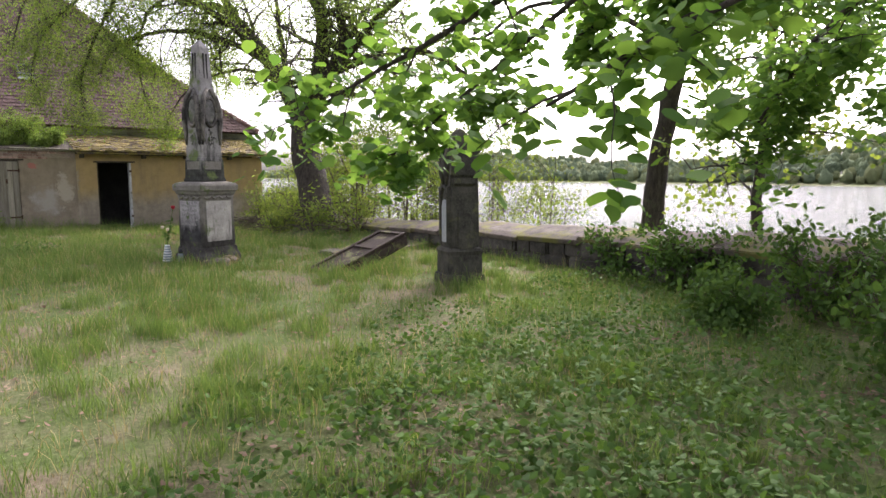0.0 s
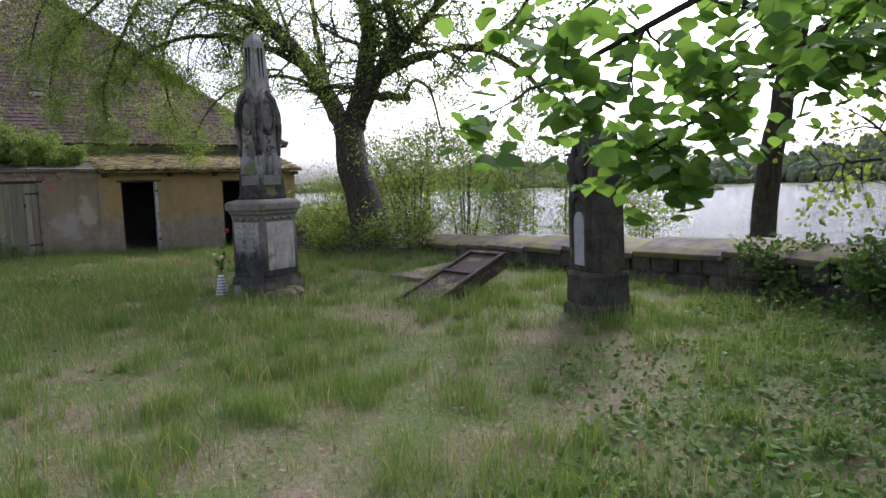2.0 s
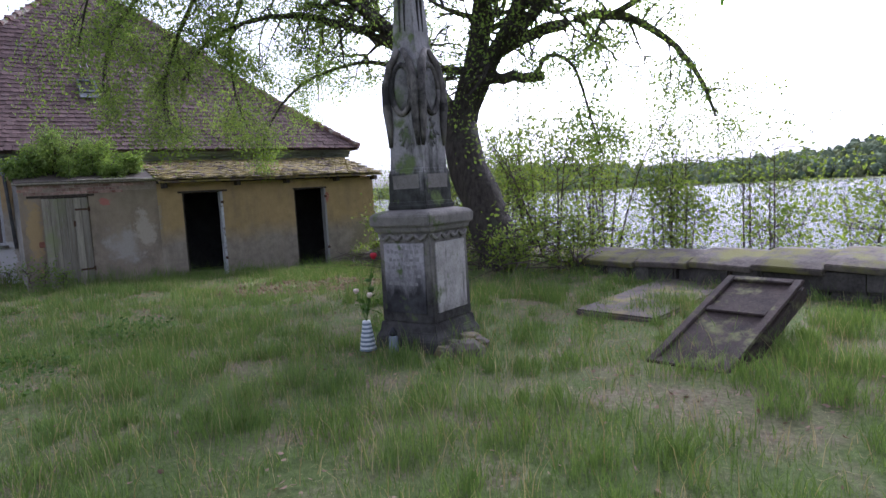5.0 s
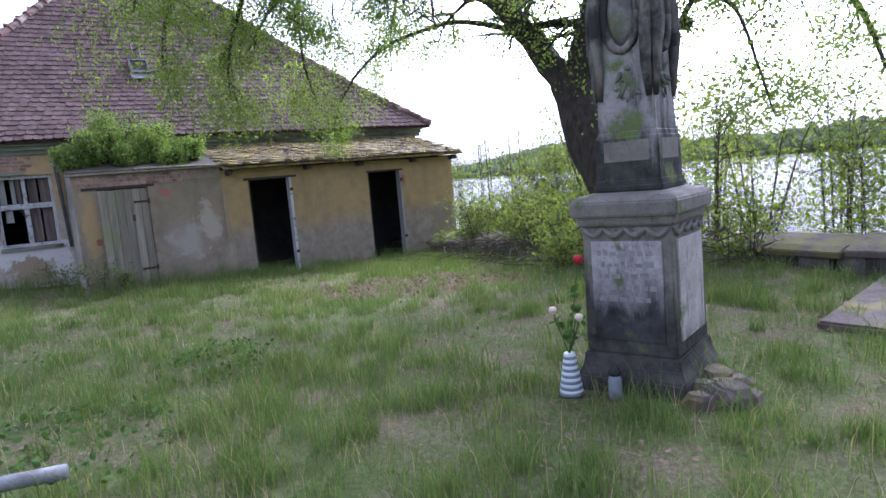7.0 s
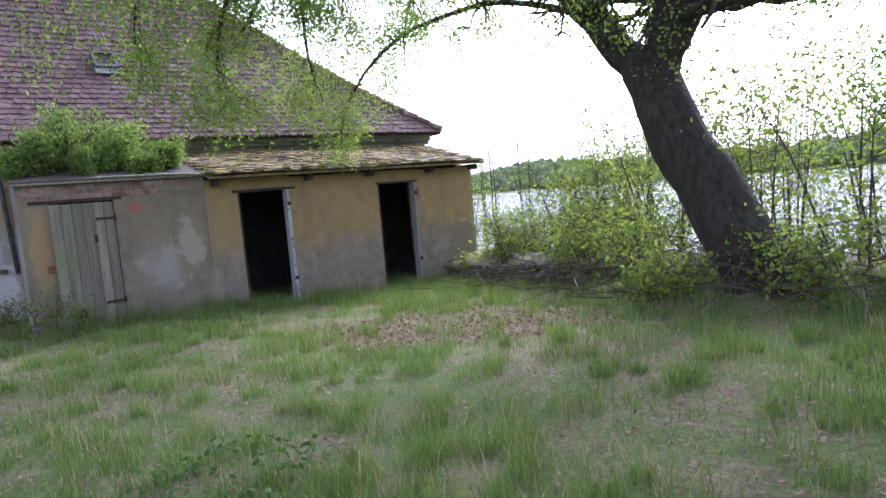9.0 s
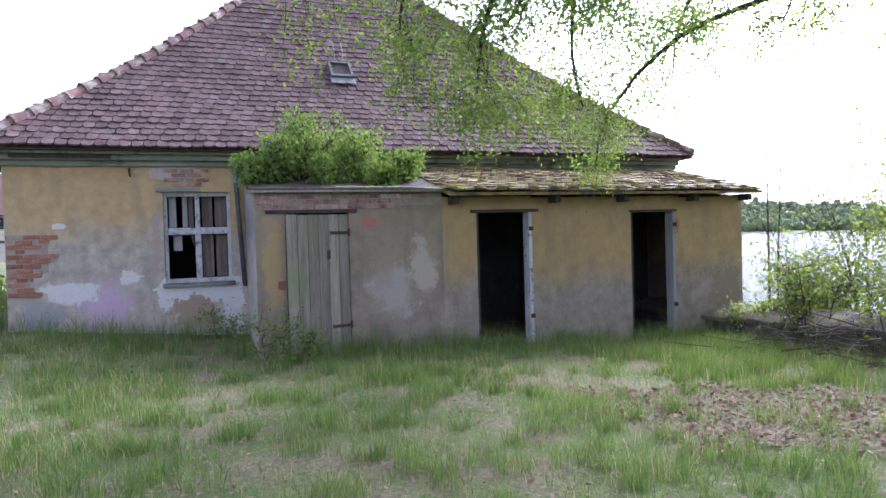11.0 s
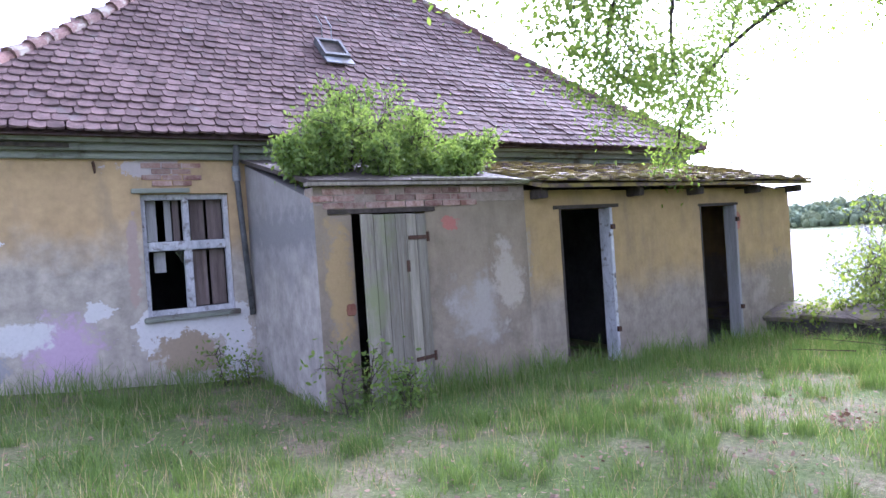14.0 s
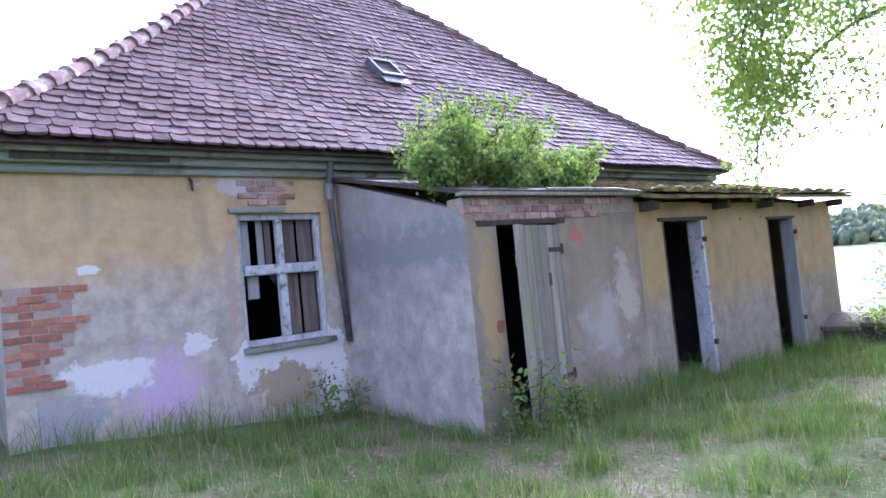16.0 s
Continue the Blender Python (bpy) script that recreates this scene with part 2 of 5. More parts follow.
def crusted(name, clean, crust, line, wander, moss=(0.1, 0.14, 0.05), moss_at=0.66):
    """Pale carved stone under a ragged black crust below a line, with algae spots."""
    m, nt, b, pos = material(name, 0.92, 0, 0.15)
    mp = nt.nodes.new("ShaderNodeMapping")
    mp.inputs["Scale"].default_value = (3.0, 3.0, 0.8)
    nt.links.new(pos, mp.inputs["Vector"])
    runs, fine, mid = noise_tex(nt, mp.outputs[0], 2.2, 6, 0.7), noise_tex(nt, pos, 38, 6, 0.75), noise_tex(nt, pos, 5, 6, 0.7)
    sep = nt.nodes.new("ShaderNodeSeparateXYZ")
    nt.links.new(pos, sep.inputs[0])
    pale = ramp(nt, mid, [(0.3, tuple(c * 0.6 for c in clean)), (0.65, clean)])
    dark = ramp(nt, mid, [(0.35, tuple(c * 0.5 for c in crust)), (0.7, tuple(c * 1.8 for c in crust))])
    edge = maths(nt, "ADD", maths(nt, "SUBTRACT", sep.outputs[2], line), maths(nt, "MULTIPLY", maths(nt, "SUBTRACT", runs, 0.5), wander))
    col = mix(nt, ramp(nt, maths(nt, "ADD", edge, 0.5), [(0.36, (0,)), (0.64, (1,))]), dark, pale)
    col = mix(nt, ramp(nt, runs, [(0.3, (0.85,)), (0.44, (0,))]), col, crust)
    col = mix(nt, ramp(nt, noise_tex(nt, pos, 4.2, 5, 0.6), [(moss_at - 0.04, (0,)), (moss_at + 0.05, (0.9,))]), col, moss)
    col = mix(nt, ramp(nt, fine, [(0.3, (0.5,)), (0.5, (0,))]), col, crust)
    nt.links.new(col, b.inputs["Base Color"])
    bump(nt, b, maths(nt, "ADD", maths(nt, "MULTIPLY", fine, 0.5), mid), 0.6, 0.015)
    return m


m_front_panel = crusted("front_inscription_stone", (0.46, 0.43, 0.44), (0.05, 0.048, 0.05), 0.68, 0.5)
m_side_panel = crusted("side_inscription_stone", (0.48, 0.45, 0.42), (0.07, 0.065, 0.06), 0.3, 0.9)
m_shaft = crusted("algae_streaked_shaft", (0.36, 0.34, 0.335), (0.05, 0.05, 0.045), 1.8, 1.1, (0.13, 0.17, 0.06), 0.58)
m_die = crusted("blackened_die_stone", (0.25, 0.23, 0.205), (0.06, 0.056, 0.052), 0.7, 1.2, (0.11, 0.14, 0.055), 0.62)
m_plaque = mottled("grey_marble_plaque", (0.26, 0.27, 0.29), (0.46, 0.47, 0.5), 3, 0.5)
m_slab = mottled("brown_stone_slab", (0.022, 0.016, 0.014), (0.085, 0.06, 0.05), 6, 0.92, stain=(0.16, 0.16, 0.07), stain_scale=4, stain_at=0.6, dist=0.02)
m_pale_slab = mottled("pale_lichen_slab", (0.06, 0.048, 0.042), (0.16, 0.13, 0.115), 5, 0.92, stain=(0.2, 0.165, 0.06), stain_scale=2.2, stain_at=0.55)
m_coping = mottled("mossy_coping_stone", (0.08, 0.065, 0.058), (0.21, 0.175, 0.15), 4, 0.95, stain=(0.19, 0.18, 0.06), stain_scale=1.8, stain_at=0.53, per_piece=0.2, dist=0.03)
m_rubble = mottled("dark_field_stone", (0.035, 0.032, 0.03), (0.13, 0.115, 0.1), 5, 0.95, per_piece=0.3, dist=0.02)
m_bark = mottled("furrowed_bark", (0.022, 0.018, 0.015), (0.1, 0.082, 0.068), 5, 0.95, stretch=(3, 3, 0.7), dist=0.05, bumps=0.9, stain=(0.09, 0.1, 0.06), stain_scale=2, stain_at=0.66)
m_twig = mottled("twig_bark", (0.045, 0.035, 0.025), (0.11, 0.09, 0.065), 9, 0.9)
m_leaf_spring = leafy("young_yellow_green_leaf", (0.12, 0.2, 0.05), (0.28, 0.37, 0.1))
m_leaf_elder = leafy("elder_leaf", (0.11, 0.18, 0.05), (0.25, 0.34, 0.11))
m_leaf_lime = leafy("lime_tree_leaf", (0.07, 0.155, 0.042), (0.19, 0.32, 0.085), 0.5)
m_leaf_shrub = leafy("shrub_leaf", (0.09, 0.15, 0.035), (0.24, 0.3, 0.08), 0.5)
m_leaf_dark = leafy("nettle_leaf", (0.042, 0.085, 0.024), (0.105, 0.185, 0.045), 0.3)
m_grass = leafy("meadow_grass", (0.068, 0.128, 0.034), (0.21, 0.29, 0.095), 0.33, 0.6)
m_straw = leafy("dry_grass_straw", (0.27, 0.21, 0.1), (0.5, 0.42, 0.25), 0.2, 0.7)
m_dead = leafy("dead_leaf", (0.14, 0.09, 0.07), (0.33, 0.225, 0.175), 0.1, 0.8)
m_russet = leafy("russet_oak_leaf", (0.11, 0.065, 0.05), (0.27, 0.165, 0.13), 0.1, 0.8)
m_white_glaze = mottled("white_ceramic", (0.62, 0.64, 0.66), (0.78, 0.8, 0.82), 8, 0.3, spec=0.5)
m_blue_glaze = mottled("grey_blue_band", (0.12, 0.16, 0.2), (0.2, 0.25, 0.3), 8, 0.3, spec=0.5)
m_rose_red = mottled("red_petal", (0.3, 0.008, 0.02), (0.5, 0.02, 0.04), 20, 0.6)
m_rose_pale = mottled("cream_petal", (0.62, 0.48, 0.4), (0.8, 0.68, 0.58), 20, 0.6)
m_candle = mottled("cloudy_glass_jar", (0.14, 0.16, 0.19), (0.26, 0.29, 0.33), 12, 0.2, spec=0.5)
m_black = mottled("black_lid", (0.01, 0.01, 0.012), (0.03, 0.03, 0.035), 12, 0.5)
m_letter = mottled("worn_lettering", (0.17, 0.16, 0.16), (0.33, 0.31, 0.31), 14, 0.9)
m_barn_wall = mottled("barn_lime_wash", (0.42, 0.38, 0.33), (0.6, 0.56, 0.5), 1.2, 0.92)
m_barn_roof = mottled("barn_clay_tiles", (0.13, 0.075, 0.068), (0.24, 0.15, 0.135), 2, 0.9)

m_glass = bpy.data.materials.new("dusty_window_glass")
m_glass.use_nodes = True
gb = m_glass.node_tree.nodes["Principled BSDF"]
gb.inputs["Transmission Weight"].default_value, gb.inputs["Roughness"].default_value = 1.0, 0.08

m_water, nt, b, pos = material("lake_water", 0.12, 0, 0.5)
b.inputs["Base Color"].default_value = (0.05, 0.065, 0.06, 1)
bump(nt, b, maths(nt, "ADD", noise_tex(nt, pos, 0.25, 5), noise_tex(nt, pos, 2.0, 3)), 1.0, 1.4)

m_ground, nt, b, pos = material("meadow_soil", 0.97, 0, 0.1)
n_big, n_mid, n_fine = noise_tex(nt, pos, 0.35, 4), noise_tex(nt, pos, 1.7, 5, 0.65), noise_tex(nt, pos, 26, 6, 0.8)
soil = ramp(nt, n_fine, [(0.3, (0.10, 0.075, 0.05)), (0.5, (0.19, 0.155, 0.105)), (0.72, (0.34, 0.285, 0.2))])
turf = ramp(nt, n_fine, [(0.3, (0.045, 0.07, 0.02)), (0.7, (0.16, 0.2, 0.07))])
col = mix(nt, ramp(nt, maths(nt, "ADD", maths(nt, "MULTIPLY", n_mid, 0.6), maths(nt, "MULTIPLY", n_big, 0.4)), [(0.46, (1,)), (0.62, (0,))]), soil, turf)
nt.links.new(col, b.inputs["Base Color"])
bump(nt, b, maths(nt, "ADD", n_fine, n_mid), 0.8, 0.03)

m_woods, nt, b, pos = material("far_woods", 0.95, 0, 0.1)
isl = nt.nodes.new("ShaderNodeNewGeometry").outputs["Random Per Island"]
# greens are paled so that the colour itself carries the distance haze
col = ramp(nt, maths(nt, "ADD", maths(nt, "MULTIPLY", isl, 0.7), maths(nt, "MULTIPLY", noise_tex(nt, pos, 0.5, 5), 0.3)),
           [(0.1, (0.15, 0.2, 0.13)), (0.6, (0.22, 0.27, 0.15)), (0.85, (0.26, 0.28, 0.13)), (0.95, (0.3, 0.25, 0.14))])
nt.links.new(col, b.inputs["Base Color"])
bump(nt, b, noise_tex(nt, pos, 0.7, 6, 0.8), 1.0, 1.5)


# ---- mesh helpers ----
class Shape:
    """Collects faces of one mesh."""

    def __init__(self):
        self.v, self.f = [], []

    def add(self, verts, faces):
        n = len(self.v)
        self.v += [tuple(p) for p in verts]
        self.f += [tuple(i + n for i in f) for f in faces]
        return self

    def box(self, x0, x1, y0, y1, z0, z1, m=None):
        vs = [Vector((x, y, z)) for z in (z0, z1) for y in (y0, y1) for x in (x0, x1)]
        if m:
            vs = [m @ p for p in vs]
        return self.add(vs, [(0, 2, 3, 1), (4, 5, 7, 6), (0, 1, 5, 4), (1, 3, 7, 5), (3, 2, 6, 7), (2, 0, 4, 6)])

    def loft(self, rings, caps=True):
        k = len(rings[0])
        vs = [p for r in rings for p in r]
        fs = [(i * k + j, i * k + (j + 1) % k, (i + 1) * k + (j + 1) % k, (i + 1) * k + j) for i in range(len(rings) - 1) for j in range(k)]
        if caps:
            fs += [tuple(range(k - 1, -1, -1)), tuple(range((len(rings) - 1) * k, len(rings) * k))]
        return self.add(vs, fs)

    def tube(self, pts, radii, n=6):
        pts = [Vector(p) for p in pts]
        rings, side = [], Vector((0.31, 0.77, 0.2))
        for i, p in enumerate(pts):
            d = (pts[min(i + 1, len(pts) - 1)] - pts[max(i - 1, 0)]).normalized()
            a = d.cross(side)
            if a.length < 0.05:
                a = d.cross(Vector((1, 0, 0)))
            a.normalize()
            c = d.cross(a)
            rings.append([p + (a * math.cos(t) + c * math.sin(t)) * radii[i] for t in (2 * math.pi * j / n for j in range(n))])
        return self.loft(rings)

    def lathe(self, profile, n=20, at=(0, 0, 0)):
        o = Vector(at)
        return self.loft([[o + Vector((r * math.cos(2 * math.pi * j / n), r * math.sin(2 * math.pi * j / n), z)) for j in range(n)] for r, z in profile])

    def square_lathe(self, profile, m):
        """profile of (half width x, half width y, z), turned by the pose m."""
        return self.loft([[m @ Vector((sx * a, sy * c, z)) for sx, sy in ((-1, -1), (1, -1), (1, 1), (-1, 1))] for a, c, z in profile])


def part(name, shape, mat, parent=None, label="", bevel=0.0, smooth=False):
    me = bpy.data.meshes.new(name)
    me.from_pydata(shape.v, [], shape.f)
    if bevel or smooth:
        bm = bmesh.new()
        bm.from_mesh(me)
        if bevel:
            bmesh.ops.bevel(bm, geom=list(bm.edges), offset=bevel, segments=2, affect="EDGES", clamp_overlap=True)
        if smooth:
            for f in bm.faces:
                f.smooth = True
        bm.to_mesh(me)
        bm.free()
    me.materials.append(mat)
    ob = new(name, me)
    if parent:
        ob.parent = parent
        if parent.type == "EMPTY" or any(parent.matrix_basis.translation):
            ob.matrix_parent_inverse = parent.matrix_basis.inverted()
    if label:
        tagged(ob, label)
    return ob


def thing(name, at, label, category, group="", kind=""):
    e = new(name)
    e.empty_display_size = 0.1
    e.location = at
    return tagged(e, label, category, group, kind)


def fast_mesh(name, verts, loops, sizes, mat, parent=None, smooth=False):
    me = bpy.data.meshes.new(name)
    me.vertices.add(len(verts))
    me.vertices.foreach_set("co", verts.astype(np.float32).ravel())
    me.loops.add(len(loops))
    me.loops.foreach_set("vertex_index", loops.astype(np.int32))
    me.polygons.add(len(sizes))
    me.polygons.foreach_set("loop_start", np.concatenate([[0], np.cumsum(sizes)[:-1]]).astype(np.int32))
    me.update(calc_edges=True)
    me.materials.append(mat)
    ob = new(name, me)
    if parent:
        ob.parent = parent
        ob.matrix_parent_inverse = parent.matrix_basis.inverted()
    return ob


def leaf_mesh(name, centres, size, mat, parent=None, droop=0.3, wide=0.5, flat=0.0):
    """One folded six-cornered leaf at each centre, turned at random."""
    n = len(centres)
    d = RNG.normal(size=(n, 3))
    d[:, 2] = d[:, 2] * (1 - flat) - droop
    d /= np.linalg.norm(d, axis=1)[:, None]
    u = np.cross(d, RNG.normal(size=(n, 3)) * (1 - 0.7 * flat) + np.array([0, 0, 2.0 * flat]))
    u /= np.linalg.norm(u, axis=1)[:, None] + 1e-9
    w = np.cross(d, u)
    s = (size * RNG.uniform(0.6, 1.3, n))[:, None]
    c = np.asarray(centres)
    base, tip = c, c + d * s
    a1, a2 = c + d * s * 0.35 + u * s * wide * 0.52 + w * s * 0.08, c + d * s * 0.72 + u * s * wide * 0.42 + w * s * 0.1
    b1, b2 = c + d * s * 0.35 - u * s * wide * 0.52 + w * s * 0.08, c + d * s * 0.72 - u * s * wide * 0.42 + w * s * 0.1
    v = np.stack([base, a1, a2, tip, b2, b1], 1).reshape(-1, 3)
    k = np.arange(n)[:, None] * 6
    loops = np.concatenate([k + np.array([[0, 1, 2, 3]]), k + np.array([[0, 3, 4, 5]])], 1).ravel()
    return fast_mesh(name, v, loops, np.full(2 * n, 4), mat, parent)


def broad_leaf_mesh(name, centres, size, mat, parent=None, droop=0.5):
    """One heart-shaped leaf at each centre, folded along its rib and hanging from its stalk."""
    n = len(centres)
    a = RNG.uniform(0, 6.283, n)
    d = np.stack([np.cos(a), np.sin(a), RNG.normal(-droop, 0.35, n)], 1)
    d /= np.linalg.norm(d, axis=1)[:, None]
    u = np.cross(d, np.array([0, 0, 1.0]) + RNG.normal(0, 0.28, (n, 3)))
    u /= np.linalg.norm(u, axis=1)[:, None]
    w = np.cross(u, d)
    s = (size * RNG.uniform(0.55, 1.25, n))[:, None]
    c = np.asarray(centres)
    half = ((-0.06, 0.2, 0.03), (0.12, 0.43, 0.07), (0.4, 0.48, 0.08), (0.68, 0.34, 0.03))
    ring = [c] + [c + s * (d * p + u * q - w * f) for p, q, f in half] + [c + s * (d - w * 0.12)] + [c + s * (d * p - u * q - w * f) for p, q, f in half[::-1]]
    v = np.stack(ring, 1).reshape(-1, 3)
    k = np.arange(n)[:, None] * 10
    loops = np.concatenate([k + np.array([[0, 1, 2, 3, 4, 5]]), k + np.array([[0, 5, 6, 7, 8, 9]])], 1).ravel()
    return fast_mesh(name, v, loops, np.full(2 * n, 6), mat, parent)


def ground_z(x, y):
    x, y = np.asarray(x, float), np.asarray(y, float)
    fall = np.clip((-13 - x) / 10, 0, 1)
    z = -0.03 - 0.14 * fall * np.clip((y + 2) / 3, 0, 1) + 0.22 * np.clip((-19 - x) / 6, 0, 1) * np.clip((0 - y) / 2.6, 0, 1) - 0.36 * fall * np.clip((y - 2) / 8, 0, 1.2)
    z = z + 0.035 * np.sin(x * 0.9 + 0.4 * y) * np.cos(y * 0.7 - 0.2 * x) + 0.02 * np.sin(2.3 * x + 1.1) * np.sin(2.9 * y)
    z = z + 0.5 * np.exp(-((x + 15.4) / 1.8) ** 2 - ((y - 8.2) / 0.75) ** 2)   # earth heap round the old tree
    bank = np.clip((y - 10.2) / 8, 0, 1)
    lake = np.clip((y - 10.2) / 8, 0, 1) ** 0.8
    return np.where(bank > 0, z * (1 - lake) - 3.0 * lake, z)


# ---- the large structure ----
gx = np.concatenate([[-2500, -900, -400, -200, -110, -70, -50, -40], np.arange(-34, 8.1, 0.5), [14, 25, 50, 120, 300, 900, 2500]])
gy = np.concatenate([[-2500, -900, -400, -200, -110, -60, -35, -20, -12], np.arange(-8, 20.1, 0.5), [30, 60, 120, 200, 260, 400, 900, 2500]])
GX, GY = np.meshgrid(gx, gy)
GZ = ground_z(GX, GY)
GZ = np.where(GY > 230, 0.5, GZ)
verts = np.stack([GX, GY, GZ], -1).reshape(-1, 3)
nx, ny = len(gx), len(gy)
i, j = np.meshgrid(np.arange(nx - 1), np.arange(ny - 1))
q = (j * nx + i).ravel()
ground = fast_mesh("ground", verts, np.stack([q, q + 1, q + nx + 1, q + nx], 1).ravel(), np.full(len(q), 4), m_ground)
tagged(ground, "uneven meadow ground with bare earthy patches", "ground", kind="structure")
water = part("water", Shape().add([(-900, 14, -2.2), (600, 14, -2.2), (600, 232, -2.2), (-900, 232, -2.2)], [(0, 1, 2, 3)]), m_water)
tagged(water, "bright rippled lake behind the churchyard wall", "lake", kind="structure")

FX, AX = -25.35, -22.83          # faces of the house and of the annex
HY0, HY1, HX1 = -2.85, 10.2, -37.6
EZ = 3.12
house = thing("house", (FX, 3.4, -0.5), "abandoned ochre plastered house with hipped clay tile roof", "house")
WY0, WY1, WZ0, WZ1 = -0.5, 0.6, 0.82, 2.4
for y0, y1, z0, z1 in ((WY1, HY1, -1, EZ), (WY0, WY1, -1, WZ0), (WY0, WY1, WZ1, EZ), (HY0, WY0, -1, EZ)):
    wall = part("wall", Shape().box(FX - 0.4, FX, y0, y1, z0, z1), m_front, house, "peeling ochre and grey lime plaster")
for x0, x1, y0, y1 in ((HX1, FX - 0.4, HY0, HY0 + 0.4), (HX1, FX - 0.4, HY1 - 0.4, HY1), (HX1, HX1 + 0.4, HY0 + 0.4, HY1 - 0.4)):
    part("wall", Shape().box(x0, x1, y0, y1, -1, EZ), m_side, house)
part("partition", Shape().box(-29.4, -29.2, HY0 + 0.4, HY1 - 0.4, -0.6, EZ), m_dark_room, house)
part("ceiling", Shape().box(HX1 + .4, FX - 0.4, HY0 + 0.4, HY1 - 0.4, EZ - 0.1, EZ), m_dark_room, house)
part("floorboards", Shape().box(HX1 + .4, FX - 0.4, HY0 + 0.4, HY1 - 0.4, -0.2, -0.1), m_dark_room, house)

# cornice under the eaves
sh = Shape()
for x1, z0, z1 in ((FX + 0.07, 2.84, 2.93), (FX + 0.16, 2.93, 3.02), (FX + 0.27, 3.02, 3.10)):
    part("cornice_moulding", Shape().box(FX + 0.002, x1, HY0 - 0.12, HY1 + 0.12, z0, z1 - 0.002), m_cornice, house, "peeling grey-green painted timber cornice", bevel=0.008)
part("loose_lath", Shape().box(FX + 0.17, FX + 0.2, -2.7, -1.25, 2.955, 3.005), m_beam, house, "dark slipped lath")

# roof: four hips to one apex, slightly flatter at the eaves
EX0, EY0, EY1, EXB = -24.98, -3.16, 10.55, -37.9
APEX = Vector((-31.5, 3.65, 9.4))


def roof_z(x):
    """Height of the front slope over the plan."""
    s = (EX0 - x) / (EX0 - APEX.x)
    return EZ + (APEX.z - EZ) * (s - 0.025 * math.sin(math.pi * min(s * 1.6, 1)))


def hip_y(x):
    s = (EX0 - x) / (EX0 - APEX.x)
    return EY0 + (APEX.y - EY0) * s, EY1 + (APEX.y - EY1) * s


sh = Shape()
prev = None
xs = [EX0 - (EX0 - APEX.x) * k / 16 for k in range(17)]
rows = [[(x, hip_y(x)[0], roof_z(x) - 0.05), (x, hip_y(x)[1], roof_z(x) - 0.05)] for x in xs]
for a, b2 in zip(rows, rows[1:]):
    sh.add(a + b2[::-1], [(0, 1, 2, 3)])
back = [(EXB, EY0, EZ - 0.05), (EXB, EY1, EZ - 0.05)]
left = [r[0] for r in rows]
right = [r[1] for r in rows]
sh.add(left + [back[0]], [tuple(range(len(left))) + (len(left),)])
sh.add(right + [back[1]], [tuple(range(len(right) - 1, -1, -1)) + (len(right),)])
sh.add([back[0], back[1], tuple(APEX - Vector((0, 0, 0.05)))], [(0, 1, 2)])
sh.add([(EX0, EY0, EZ - 0.055), (EX0, EY1, EZ - 0.055), back[1], back[0]], [(0, 3, 2, 1)])
roof = part("roof", sh, m_tile, house, "weathered plum-brown plain clay tiles")
part("chimney", Shape().box(-31.95, -31.15, 3.1, 3.85, 8.6, 9.95).box(-32.0, -31.1, 3.05, 3.9, 9.95, 10.05), m_brick_pale, roof, "short weathered brick chimney")

# skylight hatch with its rails
sl = thing("roof_hatch", (-27.17, 3.0, 5.2), "open zinc roof hatch set in clay tiles", "roof hatch")
up = Vector((APEX.x - EX0, 0, APEX.z - EZ)).normalized()
nrm = Vector((-up.z, 0, up.x)) * -1
hm = Matrix(((0, up.x, nrm.x, -27.05), (1, 0, 0, 3.0), (0, up.z, nrm.z, roof_z(-27.05) + 0.11), (0, 0, 0, 1)))
fr = Shape()
for a in ((-0.24, -0.19, -0.3, 0.3), (0.19, 0.24, -0.3, 0.3), (-0.19, 0.19, -0.3, -0.22), (-0.19, 0.19, 0.24, 0.3)):
    fr.box(a[0], a[1], a[2], a[3], -0.02, 0.1, hm)
part("frame", fr, m_pipe_dark, sl)
# solid block fills the hatch; the inner shade is put into its dark colour
part("opening", Shape().box(-0.19, 0.19, -0.22, 0.24, -0.02, 0.05, hm), m_beam, sl, "dark block standing in for the shade inside the hatch")
part("apron", Shape().box(-0.26, 0.26, -0.5, -0.302, 0.03, 0.05, hm), m_zinc, sl, "pale zinc apron")
for yy in (-0.08, 0.1):
    part("rail", Shape().tube([hm @ Vector((yy, 0.3, 0.02)), hm @ Vector((yy, 0.5, 0.24)), hm @ Vector((yy, 0.85, 0.26))], [0.012] * 3), m_zinc, sl)

# window: casements, boards behind
win = thing("window_1", (FX, 0.05, WZ0), "flaking white four-light casement window boarded from inside", "window", kind="structure")
x0, x1 = FX - 0.16, FX - 0.07
sh = Shape().box(x0, x1, WY0, WY0 + 0.06, WZ0, WZ1).box(x0, x1, WY1 - 0.06, WY1, WZ0, WZ1).box(x0, x1, WY0 + 0.06, WY1 - 0.06, WZ1 - 0.07, WZ1).box(x0, x1, WY0 + 0.06, WY1 - 0.06, WZ0, WZ0 + 0.07)
part("window_frame", sh, m_frame, win, bevel=0.006)
TR = 1.72
part("transom", Shape().box(x0, x1 + 0.02, WY0 + 0.06, WY1 - 0.06, TR - 0.06, TR + 0.06), m_frame, win, bevel=0.012)
part("mullion", Shape().box(x0, x1 + 0.015, 0.0, 0.1, WZ0 + 0.07, TR - 0.06).box(x0, x1 + 0.01, 0.01, 0.09, TR + 0.06, WZ1 - 0.07), m_frame, win, bevel=0.01)
